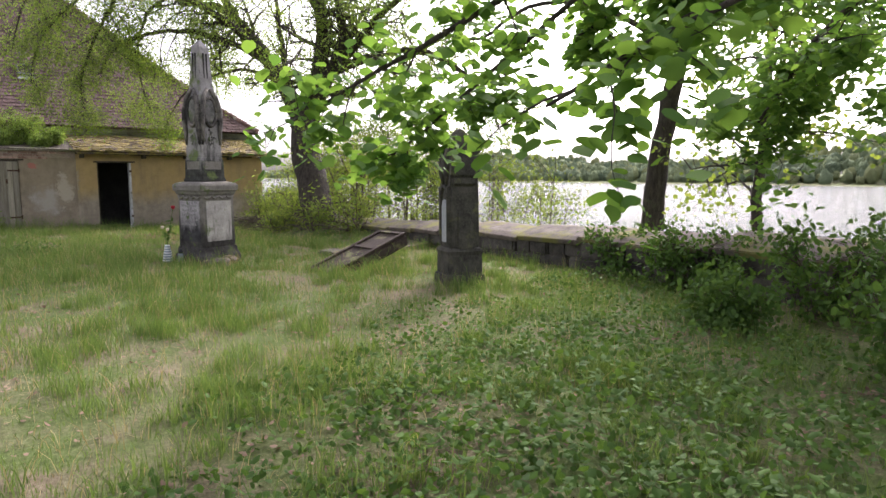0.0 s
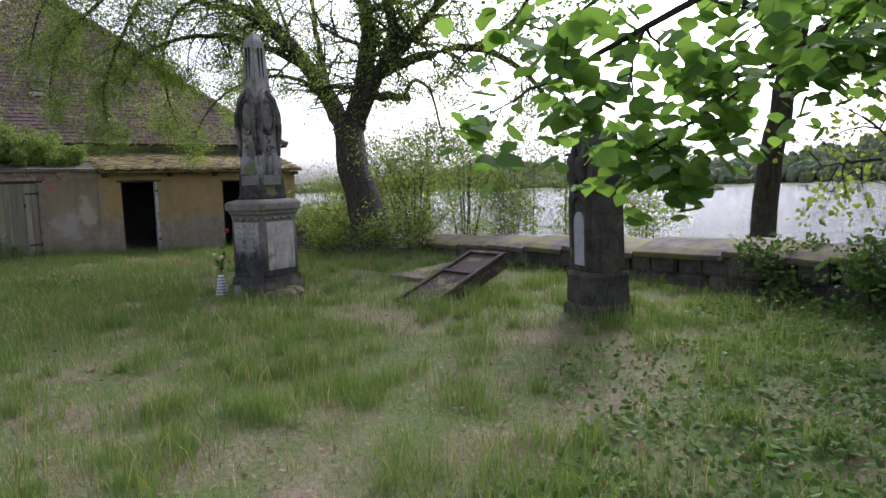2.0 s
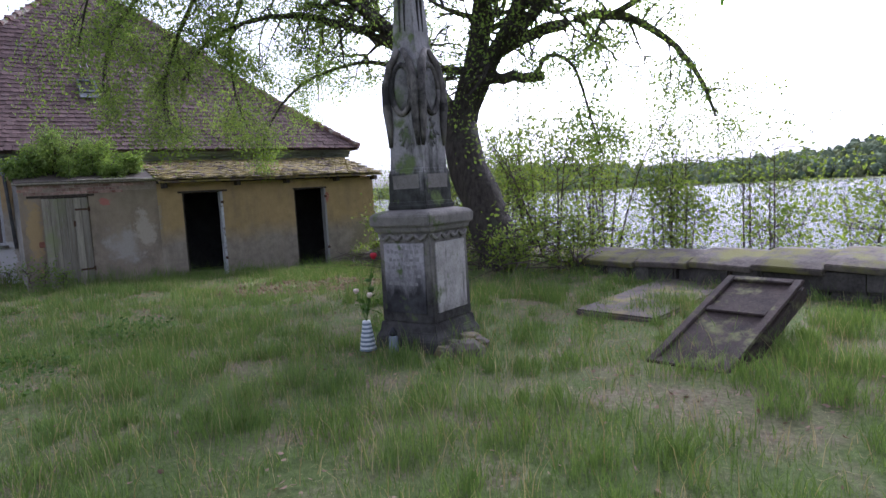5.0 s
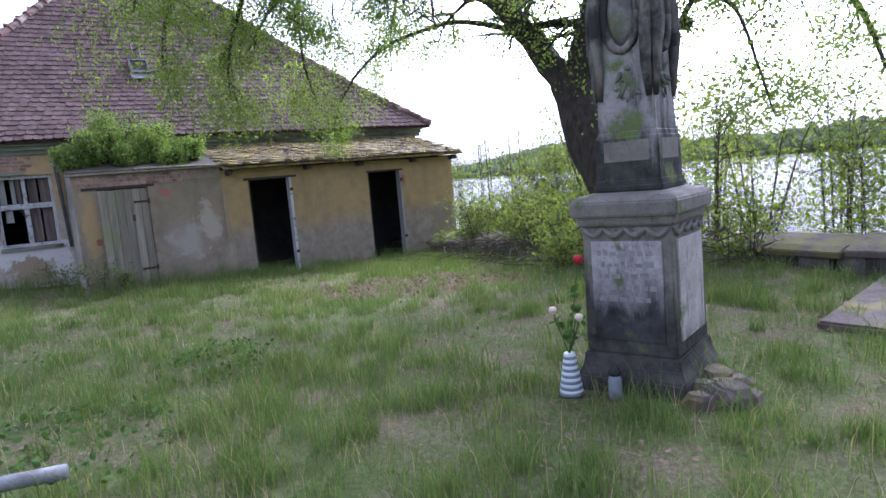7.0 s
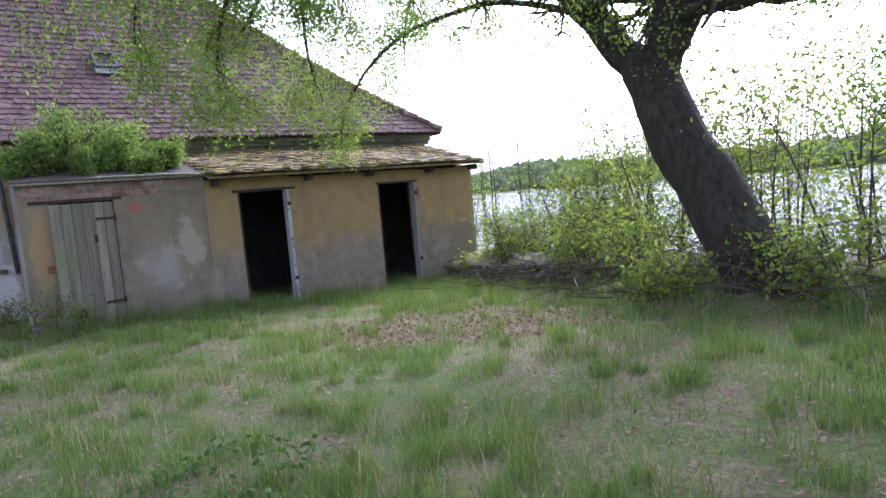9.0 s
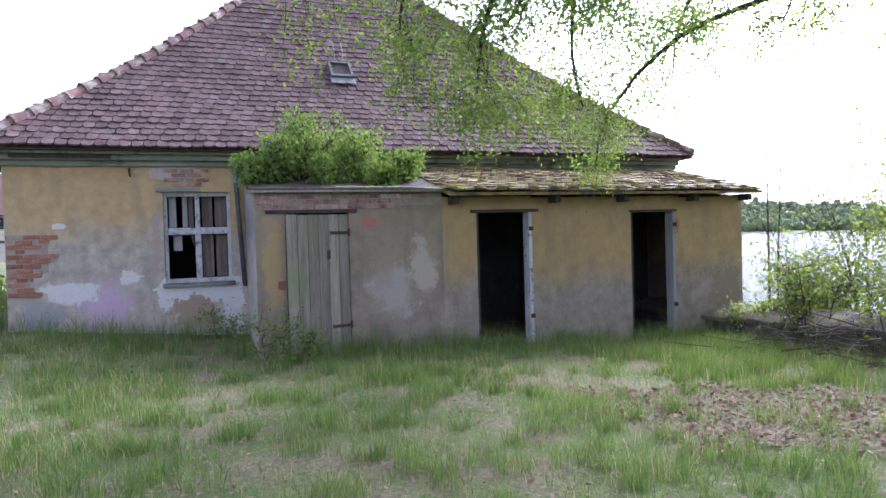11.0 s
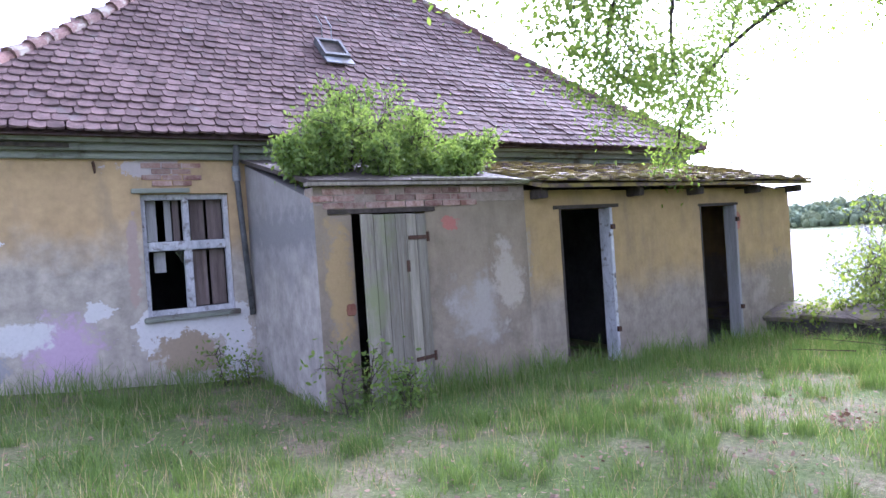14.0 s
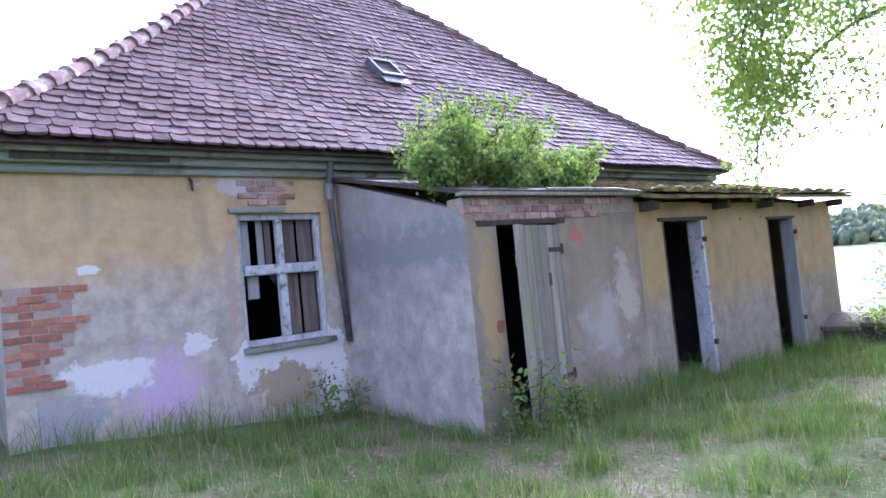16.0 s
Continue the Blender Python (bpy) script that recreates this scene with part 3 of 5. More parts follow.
part("window_sill", Shape().box(FX - 0.05, FX + 0.07, WY0 - 0.05, WY1 + 0.05, WZ0 - 0.07, WZ0), m_cornice, win, "rotten grey sill", bevel=0.01)
part("lintel_board", Shape().box(FX - 0.02, FX + 0.05, WY0 - 0.1, 0.1, 2.41, 2.47), m_cornice, win, bevel=0.006)
for y0, y1, z0, z1, mt in ((-0.42, -0.3, 1.79, 2.33, m_board_pale), (-0.2, -0.12, 1.79, 2.33, m_board_pale), (-0.1, -0.02, 1.79, 2.33, m_board), (0.12, 0.3, 1.79, 2.33, m_board), (0.34, 0.53, 1.79, 2.33, m_board),
                           (0.11, 0.3, 0.9, 1.65, m_board), (0.34, 0.53, 0.9, 1.65, m_board), (-0.36, -0.22, 1.38, 1.65, m_board_pale)):
    part("board", Shape().box(x0 - 0.05, x0 - 0.03, y0, y1, z0, z1), mt, win)
sh = Shape().add([(x0 + 0.03, -0.12, 1.66), (x0 + 0.03, 0.0, 1.66), (x0 + 0.03, 0.0, 1.42), (x0 + 0.03, -0.05, 1.55), (x0 + 0.034, -0.12, 1.66), (x0 + 0.034, 0.0, 1.66), (x0 + 0.034, 0.0, 1.42), (x0 + 0.034, -0.05, 1.55)],
                 [(0, 1, 2, 3), (7, 6, 5, 4), (0, 3, 7, 4), (3, 2, 6, 7), (2, 1, 5, 6), (1, 0, 4, 5)])
part("pane", sh, m_glass, win, "broken shard of glass")

# annex
AY0, AY1 = 0.85, 9.75
annex = thing("annex", (AX, 5.3, -0.5), "low lean-to shed with ochre plaster and three doorways", "shed")
D1, D2, D3 = (1.27, 2.2, 1.9), (4.28, 5.28, 1.86), (7.24, 8.2, 1.82)


for y0, y1, z0 in ((AY0, D1[0], -1), (D1[0], D1[1], D1[2]), (D1[1], 3.7, -1)):
    part("wall", Shape().box(AX - 0.25, AX, y0, y1, z0, 2.0), m_annex_grey, annex, "stained grey plaster round the plank door")
for y0, y1, z0, z1 in ((3.7, D2[0], -1, 2.12), (D2[0], D2[1], D2[2], 2.12), (D2[1], D3[0], -1, 2.1), (D3[0], D3[1], D3[2], 2.1), (D3[1], AY1, -1, 2.08)):
    part("wall", Shape().box(AX - 0.25, AX, y0, y1, z0, z1), m_annex, annex, "ochre wash over grey plaster")
sh = Shape()
pr = [(FX + 0.002, -1), (AX - 0.25, -1), (AX - 0.25, 2.12), (FX + 0.002, 2.78)]
pf = [(FX + 0.002, -1), (AX - 0.001, -1), (AX - 0.001, 2.06), (FX + 0.002, 2.78)]
sh.add([(x, AY0 - 0.003, z) for x, z in pf] + [(x, AY0 + 0.2, z) for x, z in pf], [(0, 1, 2, 3), (7, 6, 5, 4), (0, 4, 5, 1), (1, 5, 6, 2), (2, 6, 7, 3), (3, 7, 4, 0)])
part("side_wall", sh, m_annex_side, annex, "bare weathered grey plaster side wall with overhang shade painted in")
sh = Shape().add([(x, AY1, z) for x, z in pr] + [(x, AY1 - 0.25, z) for x, z in pr], [(3, 2, 1, 0), (4, 5, 6, 7), (0, 1, 5, 4), (1, 2, 6, 5), (2, 3, 7, 6), (3, 0, 4, 7)])
part("side_wall", sh, m_annex, annex)
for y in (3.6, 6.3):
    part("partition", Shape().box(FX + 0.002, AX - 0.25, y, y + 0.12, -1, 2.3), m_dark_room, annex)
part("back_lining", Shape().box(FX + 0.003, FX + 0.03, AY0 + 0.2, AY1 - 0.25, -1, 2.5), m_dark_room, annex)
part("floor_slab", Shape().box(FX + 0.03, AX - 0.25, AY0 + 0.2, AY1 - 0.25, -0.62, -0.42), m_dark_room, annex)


def slope_slab(y0, y1, xa, za, xb, zb, th):
    s = Shape()
    v = [(xa, y0, za), (xb, y0, zb), (xb, y1, zb), (xa, y1, za)]
    s.add(v + [(x, y, z - th) for x, y, z in v], [(0, 1, 2, 3), (7, 6, 5, 4), (0, 4, 5, 1), (1, 5, 6, 2), (2, 6, 7, 3), (3, 7, 4, 0)])
    return s


part("deck", slope_slab(AY0 - 0.06, 3.68, FX + 0.01, 2.86, AX + 0.1, 2.26, 0.05), m_beam, annex, "rotting felted roof deck")
part("edge_lath", Shape().box(AX + 0.02, AX + 0.13, AY0 - 0.1, 3.72, 2.20, 2.235), m_plank, annex, "loose grey lath along the roof edge")
lean_roof = part("lean_roof", slope_slab(3.7, AY1 + 0.15, FX + 0.01, 2.84, AX + 0.36, 2.17, 0.05), m_tile_moss, annex, "mossy clay tile lean-to roof")
for y in (3.85, 5.65, 7.0, 8.5, 9.72):
    part("rafter_end", Shape().box(AX - 0.2, AX + 0.24, y - 0.05, y + 0.06, 2.0, 2.12, ), m_beam, annex, bevel=0.01)
part("lintel", Shape().box(AX - 0.2, AX + 0.02, D2[0] - 0.1, D2[1] + 0.12, D2[2], D2[2] + 0.05), m_beam, annex)
part("lintel", Shape().box(AX - 0.2, AX + 0.015, D3[0] - 0.03, D3[1] + 0.03, D3[2], D3[2] + 0.04), m_beam, annex)
part("lintel", Shape().box(AX - 0.2, AX + 0.02, 1.0, D1[1] + 0.13, D1[2], D1[2] + 0.05), m_beam, annex)
for (a, c, zt), mt in ((D2, m_frame), (D3, m_board_pale)):
    part("door_post", Shape().box(AX - 0.2, AX + 0.012, c - 0.065, c - 0.002, -0.6, zt), mt, annex, "flaking white door post", bevel=0.008)
    part("door_post", Shape().box(AX - 0.2, AX + 0.004, a + 0.002, a + 0.035, -0.6, zt), m_beam, annex)
    for z in (0.1, 1.55):
        part("hinge_pin", Shape().box(AX + 0.012, AX + 0.05, c - 0.06, c + 0.0, z, z + 0.07), m_iron, annex)

door = thing("plank_door", (AX, D1[1], 0), "weathered grey plank door standing slightly ajar", "door")
dm = pose(AX + 0.03, D1[1] - 0.02, 0, 0, 0, -75)
# local x runs from the hinge to the free edge
for k in range(6):
    w = 0.96 / 6
    part("plank", Shape().box(k * w + 0.003, (k + 1) * w - 0.003, -0.016, 0.016, -0.2 - 0.05 * R.random(), 1.88 - 0.015 * R.random(), dm), m_plank, door, bevel=0.003)
for z in (0.2, 1.58):
    part("strap_hinge", Shape().box(-0.02, 0.3, 0.017, 0.026, z, z + 0.045, dm).tube([dm @ Vector((-0.01, 0.02, z - 0.03)), dm @ Vector((-0.01, 0.02, z + 0.08))], [0.02, 0.02]), m_iron, door)
part("ledge", Shape().box(0.03, 0.92, -0.045, -0.017, 0.3, 0.42, dm).box(0.03, 0.92, -0.045, -0.017, 1.45, 1.57, dm), m_plank, door)
part("lock_hole", Shape().box(0.3, 0.35, 0.016, 0.022, 1.22, 1.35, dm), m_iron, door)

pipe = thing("downpipe", (FX + 0.1, 0.74, 1), "dark rusting rainwater downpipe beside the shed wall", "downpipe")
part("pipe", Shape().tube([(FX + 0.2, 0.7, 3.06), (FX + 0.2, 0.7, 2.95), (FX + 0.1, 0.7, 2.75), (FX + 0.1, 0.72, 2.3), (FX + 0.1, 0.8, 0.72)], [0.045, 0.045, 0.04, 0.04, 0.04], 10), m_pipe_dark, pipe, smooth=True)
part("socket", Shape().tube([(FX + 0.1, 0.705, 2.55), (FX + 0.1, 0.7, 2.75)], [0.055, 0.055], 10), m_zinc, pipe)
part("wall_hook", Shape().tube([(FX, -1.0, 2.8), (FX + 0.05, -1.0, 2.78), (FX + 0.05, -0.99, 2.66)], [0.02, 0.02, 0.012]), m_iron, house)
part("exposed_brick", Shape().loft([[Vector((AX + d, 8.22 + r * 0.07 * math.cos(t) * (1 + 0.3 * math.sin(3 * t)), 1.56 + r * 0.15 * math.sin(t))) for t in (2 * math.pi * k / 12 for k in range(12))] for r, d in ((1, 0.003), (0.9, 0.012))]), m_brick, annex, "red brick bared beside the doorway")
part("exposed_brick", Shape().loft([[Vector((AX + d, 1.2 + r * 0.06 * math.cos(t), 0.86 + r * 0.09 * math.sin(t) * (1 + 0.3 * math.cos(2 * t)))) for t in (2 * math.pi * k / 12 for k in range(12))] for r, d in ((1, 0.003), (0.9, 0.012))]), m_brick, annex)
part("edge_lath", Shape().tube([(AX + 0.1, 2.0, 2.27), (AX + 0.2, 3.1, 2.26), (AX + 0.15, 3.95, 2.22)], [0.02, 0.02, 0.015], 5), m_plank, annex)
gut = thing("broken_gutter", (-24.9, -3.0, 3.0), "broken black roof gutter hanging at the corner", "gutter")
part("gutter_channel", Shape().tube([(-24.95, -2.9, 3.06), (-25.0, -3.24, 3.04), (-25.5, -3.28, 2.98), (-26.6, -3.22, 2.86)], [0.04, 0.05, 0.05, 0.04], 8), m_beam, gut)
part("lath", Shape().tube([(-25.2, -3.22, 3.03), (-26.2, -3.2, 2.93), (-27.6, -3.12, 2.9)], [0.05, 0.07, 0.05], 4), m_beam, gut)

# ---- churchyard wall ----
yard_wall = thing("yard_wall", (-10, 8.9, 0), "low churchyard wall with broad mossy coping", "wall", kind="structure")


def wall_at(x):
    """Middle line y and top z of the wall."""
    t = (x + 5) / -18
    return 8.35 + 1.0 * t + 0.1 * math.sin(x * 0.6), 0.60 - 0.62 * max(t, -0.5)


x = 4.0
while x > -25.0:
    ln = R.uniform(0.85, 1.5)
    y, z = wall_at(x - ln / 2)
    ya, yb = wall_at(x)[0], wall_at(x - ln)[0]
    m = pose(x - ln / 2, y, z, R.uniform(3, 8), R.uniform(-1.5, 1.5), -math.degrees(math.atan2(yb - ya, ln)) + R.uniform(-1, 1))
    s = Shape().loft([[m @ Vector((u * (ln / 2 - 0.008), v, w)) for v, w in ((-0.5, -0.11), (-0.52, -0.03), (-0.36, 0.02), (0.1, 0.07), (0.5, 0.0), (0.5, -0.11))] for u in (-1, -0.33, 0.33, 1)])
    part("coping_stone", s, m_coping, yard_wall, bevel=0.012)
    x -= ln
x = 4.0
core = Shape()
while x > -25.0:
    for lv in range(3):
        y, z = wall_at(x)
        ln = R.uniform(0.3, 0.5)
        h0, h1 = z - 0.12 - 0.27 * (lv + 1), z - 0.12 - 0.27 * lv
        o = R.uniform(0, 0.05)
        part("stone", Shape().box(x - ln, x + 0.02, y - 0.4 - o, y + 0.38, h0, h1), m_rubble, yard_wall, bevel=0.03)
    x -= 0.42

# ---- obelisk gravestone ----
OM = pose(-11.47, 3.85, 0, 0, 0, 20) @ Matrix.Diagonal((1.0, 1.06, 1, 1))
ob = thing("obelisk_gravestone", (-11.42, 3.86, -0.05), "tall weathered sandstone obelisk on a square pedestal", "gravestone")
part("plinth", Shape().square_lathe([(0.39, 0.39, -0.15), (0.385, 0.385, 0.08), (0.35, 0.35, 0.15), (0.34, 0.34, 0.24)], OM), m_die, ob, bevel=0.012)
part("die", Shape().square_lathe([(0.325, 0.325, 0.24), (0.315, 0.315, 1.14)], OM), m_die, ob, bevel=0.012)
for a in (0, 90, 180, 270):
    pm = OM @ pose(0, 0, 0, 0, 0, a)
    part("inscription_panel", Shape().box(-0.25, 0.25, -0.333, -0.318, 0.34, 1.04, pm), m_side_panel if a else m_front_panel, ob, "bleached inscription panel", bevel=0.004)
    s = Shape()
    for k in range(4):
        cxk = -0.225 + 0.15 * k
        s.tube([pm @ Vector((cxk + 0.075 * u, -0.332, 1.13 - 0.05 * math.cos(u * math.pi / 2))) for u in (-1, -0.6, -0.2, 0.2, 0.6, 1)], [0.012, 0.018, 0.022, 0.022, 0.018, 0.012], 6)
    part("festoon", s, m_die, ob)
for r, z in enumerate((0.94, 0.86, 0.78, 0.70, 0.62)):
    s = Shape()
    u = -0.2 + 0.02 * (r % 2)
    while u < 0.17:
        w = R.uniform(0.02, 0.06)
        s.box(u, u + w, -0.3365, -0.3325, z, z + R.uniform(0.025, 0.045), OM)
        u += w + 0.018
    part("lettering_line", s, m_letter, ob, "worn illegible carved lettering")
part("cornice", Shape().square_lathe([(0.325, 0.325, 1.14), (0.345, 0.345, 1.17), (0.345, 0.345, 1.2), (0.375, 0.375, 1.215), (0.38, 0.38, 1.31), (0.35, 0.35, 1.345), (0.26, 0.26, 1.37)], OM), m_die, ob, bevel=0.008)
part("shaft", Shape().square_lathe([(0.245, 0.245, 1.37), (0.245, 0.245, 1.42), (0.228, 0.228, 1.44), (0.222, 0.222, 1.75), (0.205, 0.205, 1.77), (0.192, 0.192, 2.35), (0.178, 0.178, 2.75), (0.135, 0.135, 3.02), (0.1, 0.1, 3.66), (0.02, 0.02, 3.78)], OM), m_shaft, ob, bevel=0.012)
for a in (0, 90, 180, 270):
    pm = OM @ pose(0, 0, 0, 0, 0, a)
    s = Shape()
    pm = pm @ Matrix.Diagonal((0.86, 0.86, 1, 1))
    ring = [pm @ Vector((0.14 * math.cos(t), -0.235 + 0.02 * (math.sin(t) > 0.5), 2.56 + 0.24 * math.sin(t))) for t in (2 * math.pi * k / 20 for k in range(21))]
    s.tube(ring, [0.03] * 21, 8)
    part("oval_wreath", s, m_stone, ob, smooth=True)
    part("medallion", Shape().loft([[pm @ Vector((r * 0.12 * math.cos(t), d, 2.56 + r * 0.21 * math.sin(t))) for t in (2 * math.pi * k / 18 for k in range(18))] for r, d in ((1, -0.2), (1, -0.225), (0.7, -0.24), (0.2, -0.245))]), m_stone_lichen, ob, smooth=True)
    s = Shape()
    for sg in (-1, 1):
        s.tube([pm @ Vector((sg * u, d, z)) for u, d, z in ((0.03, -0.21, 2.95), (0.13, -0.235, 2.82), (0.2, -0.255, 2.6), (0.2, -0.265, 2.38), (0.19, -0.25, 2.2), (0.2, -0.235, 2.0))], [0.025, 0.04, 0.045, 0.042, 0.035, 0.02], 8)
    part("drapery", s, m_stone, ob, "carved hanging drapery", smooth=True)
    s = Shape()
    for k in range(22):
        c = pm @ Vector((R.gauss(0, 0.05), -0.222, 2.1 + R.gauss(0, 0.06)))
        s.tube([c, c + Vector((R.gauss(0, 0.03), R.gauss(0, 0.02), R.gauss(-0.02, 0.04)))], [0.02, 0.008], 5)
    part("carved_foliage", s, m_stone_lichen, ob, smooth=True)
    part("base_panel", Shape().box(-0.19, 0.19, -0.262, -0.245, 1.5, 1.72, pm), m_die, ob, bevel=0.004)
    part("groove_rib", Shape().box(-0.045, -0.025, -0.15, -0.118, 3.05, 3.55, pm).box(0.025, 0.045, -0.15, -0.118, 3.05, 3.55, pm), m_stone, ob)
mound = Shape()
for k in range(9):
    u = R.uniform(-0.1, 0.45)
    c = OM @ Vector((0.5 + R.uniform(-.08, .16), u - 0.3, 0))
    k2 = R.uniform(0.6, 1.2)
    mound.loft([[c + Vector((k2 * r * math.cos(t) * R.uniform(0.7, 1.3), k2 * r * 0.7 * math.sin(t) * R.uniform(0.7, 1.3), z * k2)) for t in (2 * math.pi * q / 7 for q in range(7))] for r, z in ((0.16, -0.06), (0.16, 0.03), (0.1, 0.07))])
tagged(part("broken_stones", mound, m_pale_slab), "lichen-covered broken stones at the pedestal foot", "rubble", kind="stuff")

# offerings at the pedestal foot
vase = thing("striped_vase", (-11.62, 3.2, 0), "white and grey striped cone vase in grass", "vase")
for k in range(14):
    z0, z1 = -0.02 + 0.3 * k / 14, -0.02 + 0.3 * (k + 1) / 14
    r0, r1 = 0.088 - 0.048 * k / 14, 0.088 - 0.048 * (k + 1) / 14
    part("band", Shape().lathe([(r0 * 0.96, z0), (r0, z0 + 0.005), (r1 * 1.01, z1 - 0.004), (r1 * 0.96, z1)], 20, (-11.62, 3.2, 0)), m_white_glaze if k % 2 else m_blue_glaze, vase, smooth=True)
bouquet = thing("rose_bouquet", (-11.62, 3.2, 0.28), "faded roses with dark leaves in the vase", "flowers")
lc = []
for dx, dy, zt, mt, rr in ((0.02, 0.12, 0.93, m_rose_red, 0.038), (-0.1, -0.04, 0.58, m_rose_pale, 0.03), (0.14, -0.02, 0.56, m_rose_pale, 0.03), (0.06, 0.05, 0.6, m_leaf_dark, 0.03)):
    p0, p1 = Vector((-11.62, 3.2, 0.27)), Vector((-11.62 + dx, 3.2 + dy, zt))
    part("stem", Shape().tube([p0, p0.lerp(p1, 0.5) + Vector((dx * 0.15, 0, 0.02)), p1], [0.005] * 3, 5), m_leaf_dark, bouquet)
    part("bloom", Shape().lathe([(0.01, -rr), (rr * 0.8, -rr * 0.4), (rr, rr * 0.1), (rr * 0.7, rr * 0.7), (rr * 0.3, rr * 0.5)], 9, p1), mt, bouquet, smooth=True)
    lc += [tuple(p0.lerp(p1, R.uniform(0.3, 0.9)) + Vector((R.gauss(0, .03), R.gauss(0, .03), 0))) for _ in range(9)]
leaf_mesh("leaves", np.array(lc), 0.07, m_leaf_dark, bouquet)
lamp = thing("grave_candle", (-11.33, 3.33, 0), "cloudy glass grave candle with dark lid", "candle")
part("jar", Shape().lathe([(0.045, -0.02), (0.05, 0.02), (0.045, 0.13), (0.035, 0.15)], 14, (-11.33, 3.33, 0)), m_candle, lamp, smooth=True)
part("lid", Shape().lathe([(0.04, 0.15), (0.045, 0.17), (0.03, 0.2), (0.012, 0.23)], 14, (-11.33, 3.33, 0)), m_black, lamp, smooth=True)

# ---- stone cross ----
CM = pose(-6.82, 5.78, 0, 0, -1.0, -21)
cross = thing("stone_cross", (-6.82, 5.78, -0.05), "blackened sandstone grave cross with a grey plaque", "gravestone")
part("footing", Shape().square_lathe([(0.3, 0.285, -0.15), (0.295, 0.28, 0.1), (0.275, 0.26, 0.13)], CM), m_dark_stone, cross, bevel=0.014)
part("plinth", Shape().square_lathe([(0.262, 0.25, 0.13), (0.255, 0.243, 0.4), (0.268, 0.256, 0.425), (0.268, 0.256, 0.455), (0.24, 0.23, 0.49)], CM), m_dark_stone, cross, bevel=0.01)
part("stem", Shape().square_lathe([(0.238, 0.215, 0.49), (0.232, 0.205, 1.3), (0.2, 0.18, 1.78), (0.195, 0.175, 2.0)], CM), m_dark_stone, cross, bevel=0.018)
for sg in (-1, 1):
    a, b2 = sorted((sg * 0.17, sg * 0.3))
    part("arm", Shape().box(a, b2, -0.205, 0.2, 1.46, 1.78, CM), m_dark_stone, cross, bevel=0.02)
    a, b2 = sorted((sg * 0.17, sg * 0.28))
    part("arm_corbel", Shape().box(a, b2, -0.18, 0.18, 1.35, 1.462, CM), m_dark_stone, cross, bevel=0.018)
    a, b2 = sorted((sg * 0.17, sg * 0.31))
    part("arm_cap", Shape().box(a, b2, -0.215, 0.21, 1.778, 1.81, CM), m_dark_stone, cross, bevel=0.008)
    a, b2 = sorted((sg * 0.2, sg * 0.262))
    part("side_buttress", Shape().box(a, b2, -0.11, 0.13, 0.46, 0.98, CM), m_dark_stone, cross, bevel=0.016)
part("cap", Shape().square_lathe([(0.192, 0.172, 2.0), (0.18, 0.16, 2.025), (0.085, 0.08, 2.035), (0.085, 0.08, 2.06), (0.06, 0.058, 2.07), (0.05, 0.05, 2.1), (0.02, 0.02, 2.115)], CM), m_dark_stone, cross, bevel=0.008)
part("plaque", Shape().loft([[CM @ Vector((u, d, z)) for u, z in [(-0.11, 0.56), (0.11, 0.56)] + [(0.11 * math.cos(t), 1.03 + 0.12 * math.sin(t)) for t in (math.pi * k / 8 for k in range(9))]] for d in (-0.2, -0.222)]), m_plaque, cross, "grey marble plaque")
for a in (-0.165, 0.165):
    part("rib", Shape().box(a - 0.04, a + 0.04, -0.238, -0.19, 0.52, 1.33, CM), m_dark_stone, cross, bevel=0.014)
part("arch_moulding", Shape().tube([CM @ Vector((0.15 * math.cos(t), -0.215, 1.17 + 0.16 * math.sin(t))) for t in (math.pi * k / 10 for k in range(11))], [0.03] * 11, 8), m_dark_stone, cross, smooth=True)
for u in (-0.12, 0.12):
    part("carved_pendant", Shape().tube([CM @ Vector((u, -0.2, 1.88)), CM @ Vector((u * 0.9, -0.222, 1.7)), CM @ Vector((u * 0.8, -0.222, 1.5)), CM @ Vector((u * 0.55, -0.21, 1.34))], [0.02, 0.045, 0.04, 0.015], 8), m_dark_stone, cross, smooth=True)
part("oval_boss", Shape().loft([[CM @ Vector((r * 0.075 * math.cos(t), d, 1.62 + r * 0.14 * math.sin(t))) for t in (2 * math.pi * k / 14 for k in range(14))] for r, d in ((1, -0.19), (1, -0.225), (0.6, -0.245))]), m_dark_stone, cross, smooth=True)

# ---- slabs on the grass ----
slab = thing("tilted_grave_slab", (-9.1, 5.5, 0), "tilted brown stone grave slab half sunk in grass", "grave slab")
SM = pose(-9.1, 5.5, 0.22, 20, 0, 4)
part("slab", Shape().box(-0.36, 0.36, -0.8, 0.8, -0.2, 0.0, SM), m_slab, slab, bevel=0.03)
rim = Shape().box(-0.36, -0.28, -0.8, 0.8, 0.002, 0.035, SM).box(0.28, 0.36, -0.8, 0.8, 0.002, 0.035, SM).box(-0.278, 0.278, 0.72, 0.8, 0.002, 0.035, SM).box(-0.278, 0.278, -0.8, -0.72, 0.002, 0.035, SM)
part("raised_rim", rim, m_slab, slab, bevel=0.008)
part("cross_rib", Shape().box(-0.278, 0.278, 0.12, 0.2, 0.002, 0.03, SM), m_slab, slab, bevel=0.008)
flat = part("flat_grave_slab", Shape().box(-0.53, 0.53, -1.3, 1.3, -0.25, 0.03, pose(-11.05, 7.3, 0.0, 1.5, 1, 10)), m_pale_slab, None, bevel=0.025)
tagged(flat, "pale lichen-spotted flat grave slab in the grass", "grave slab")
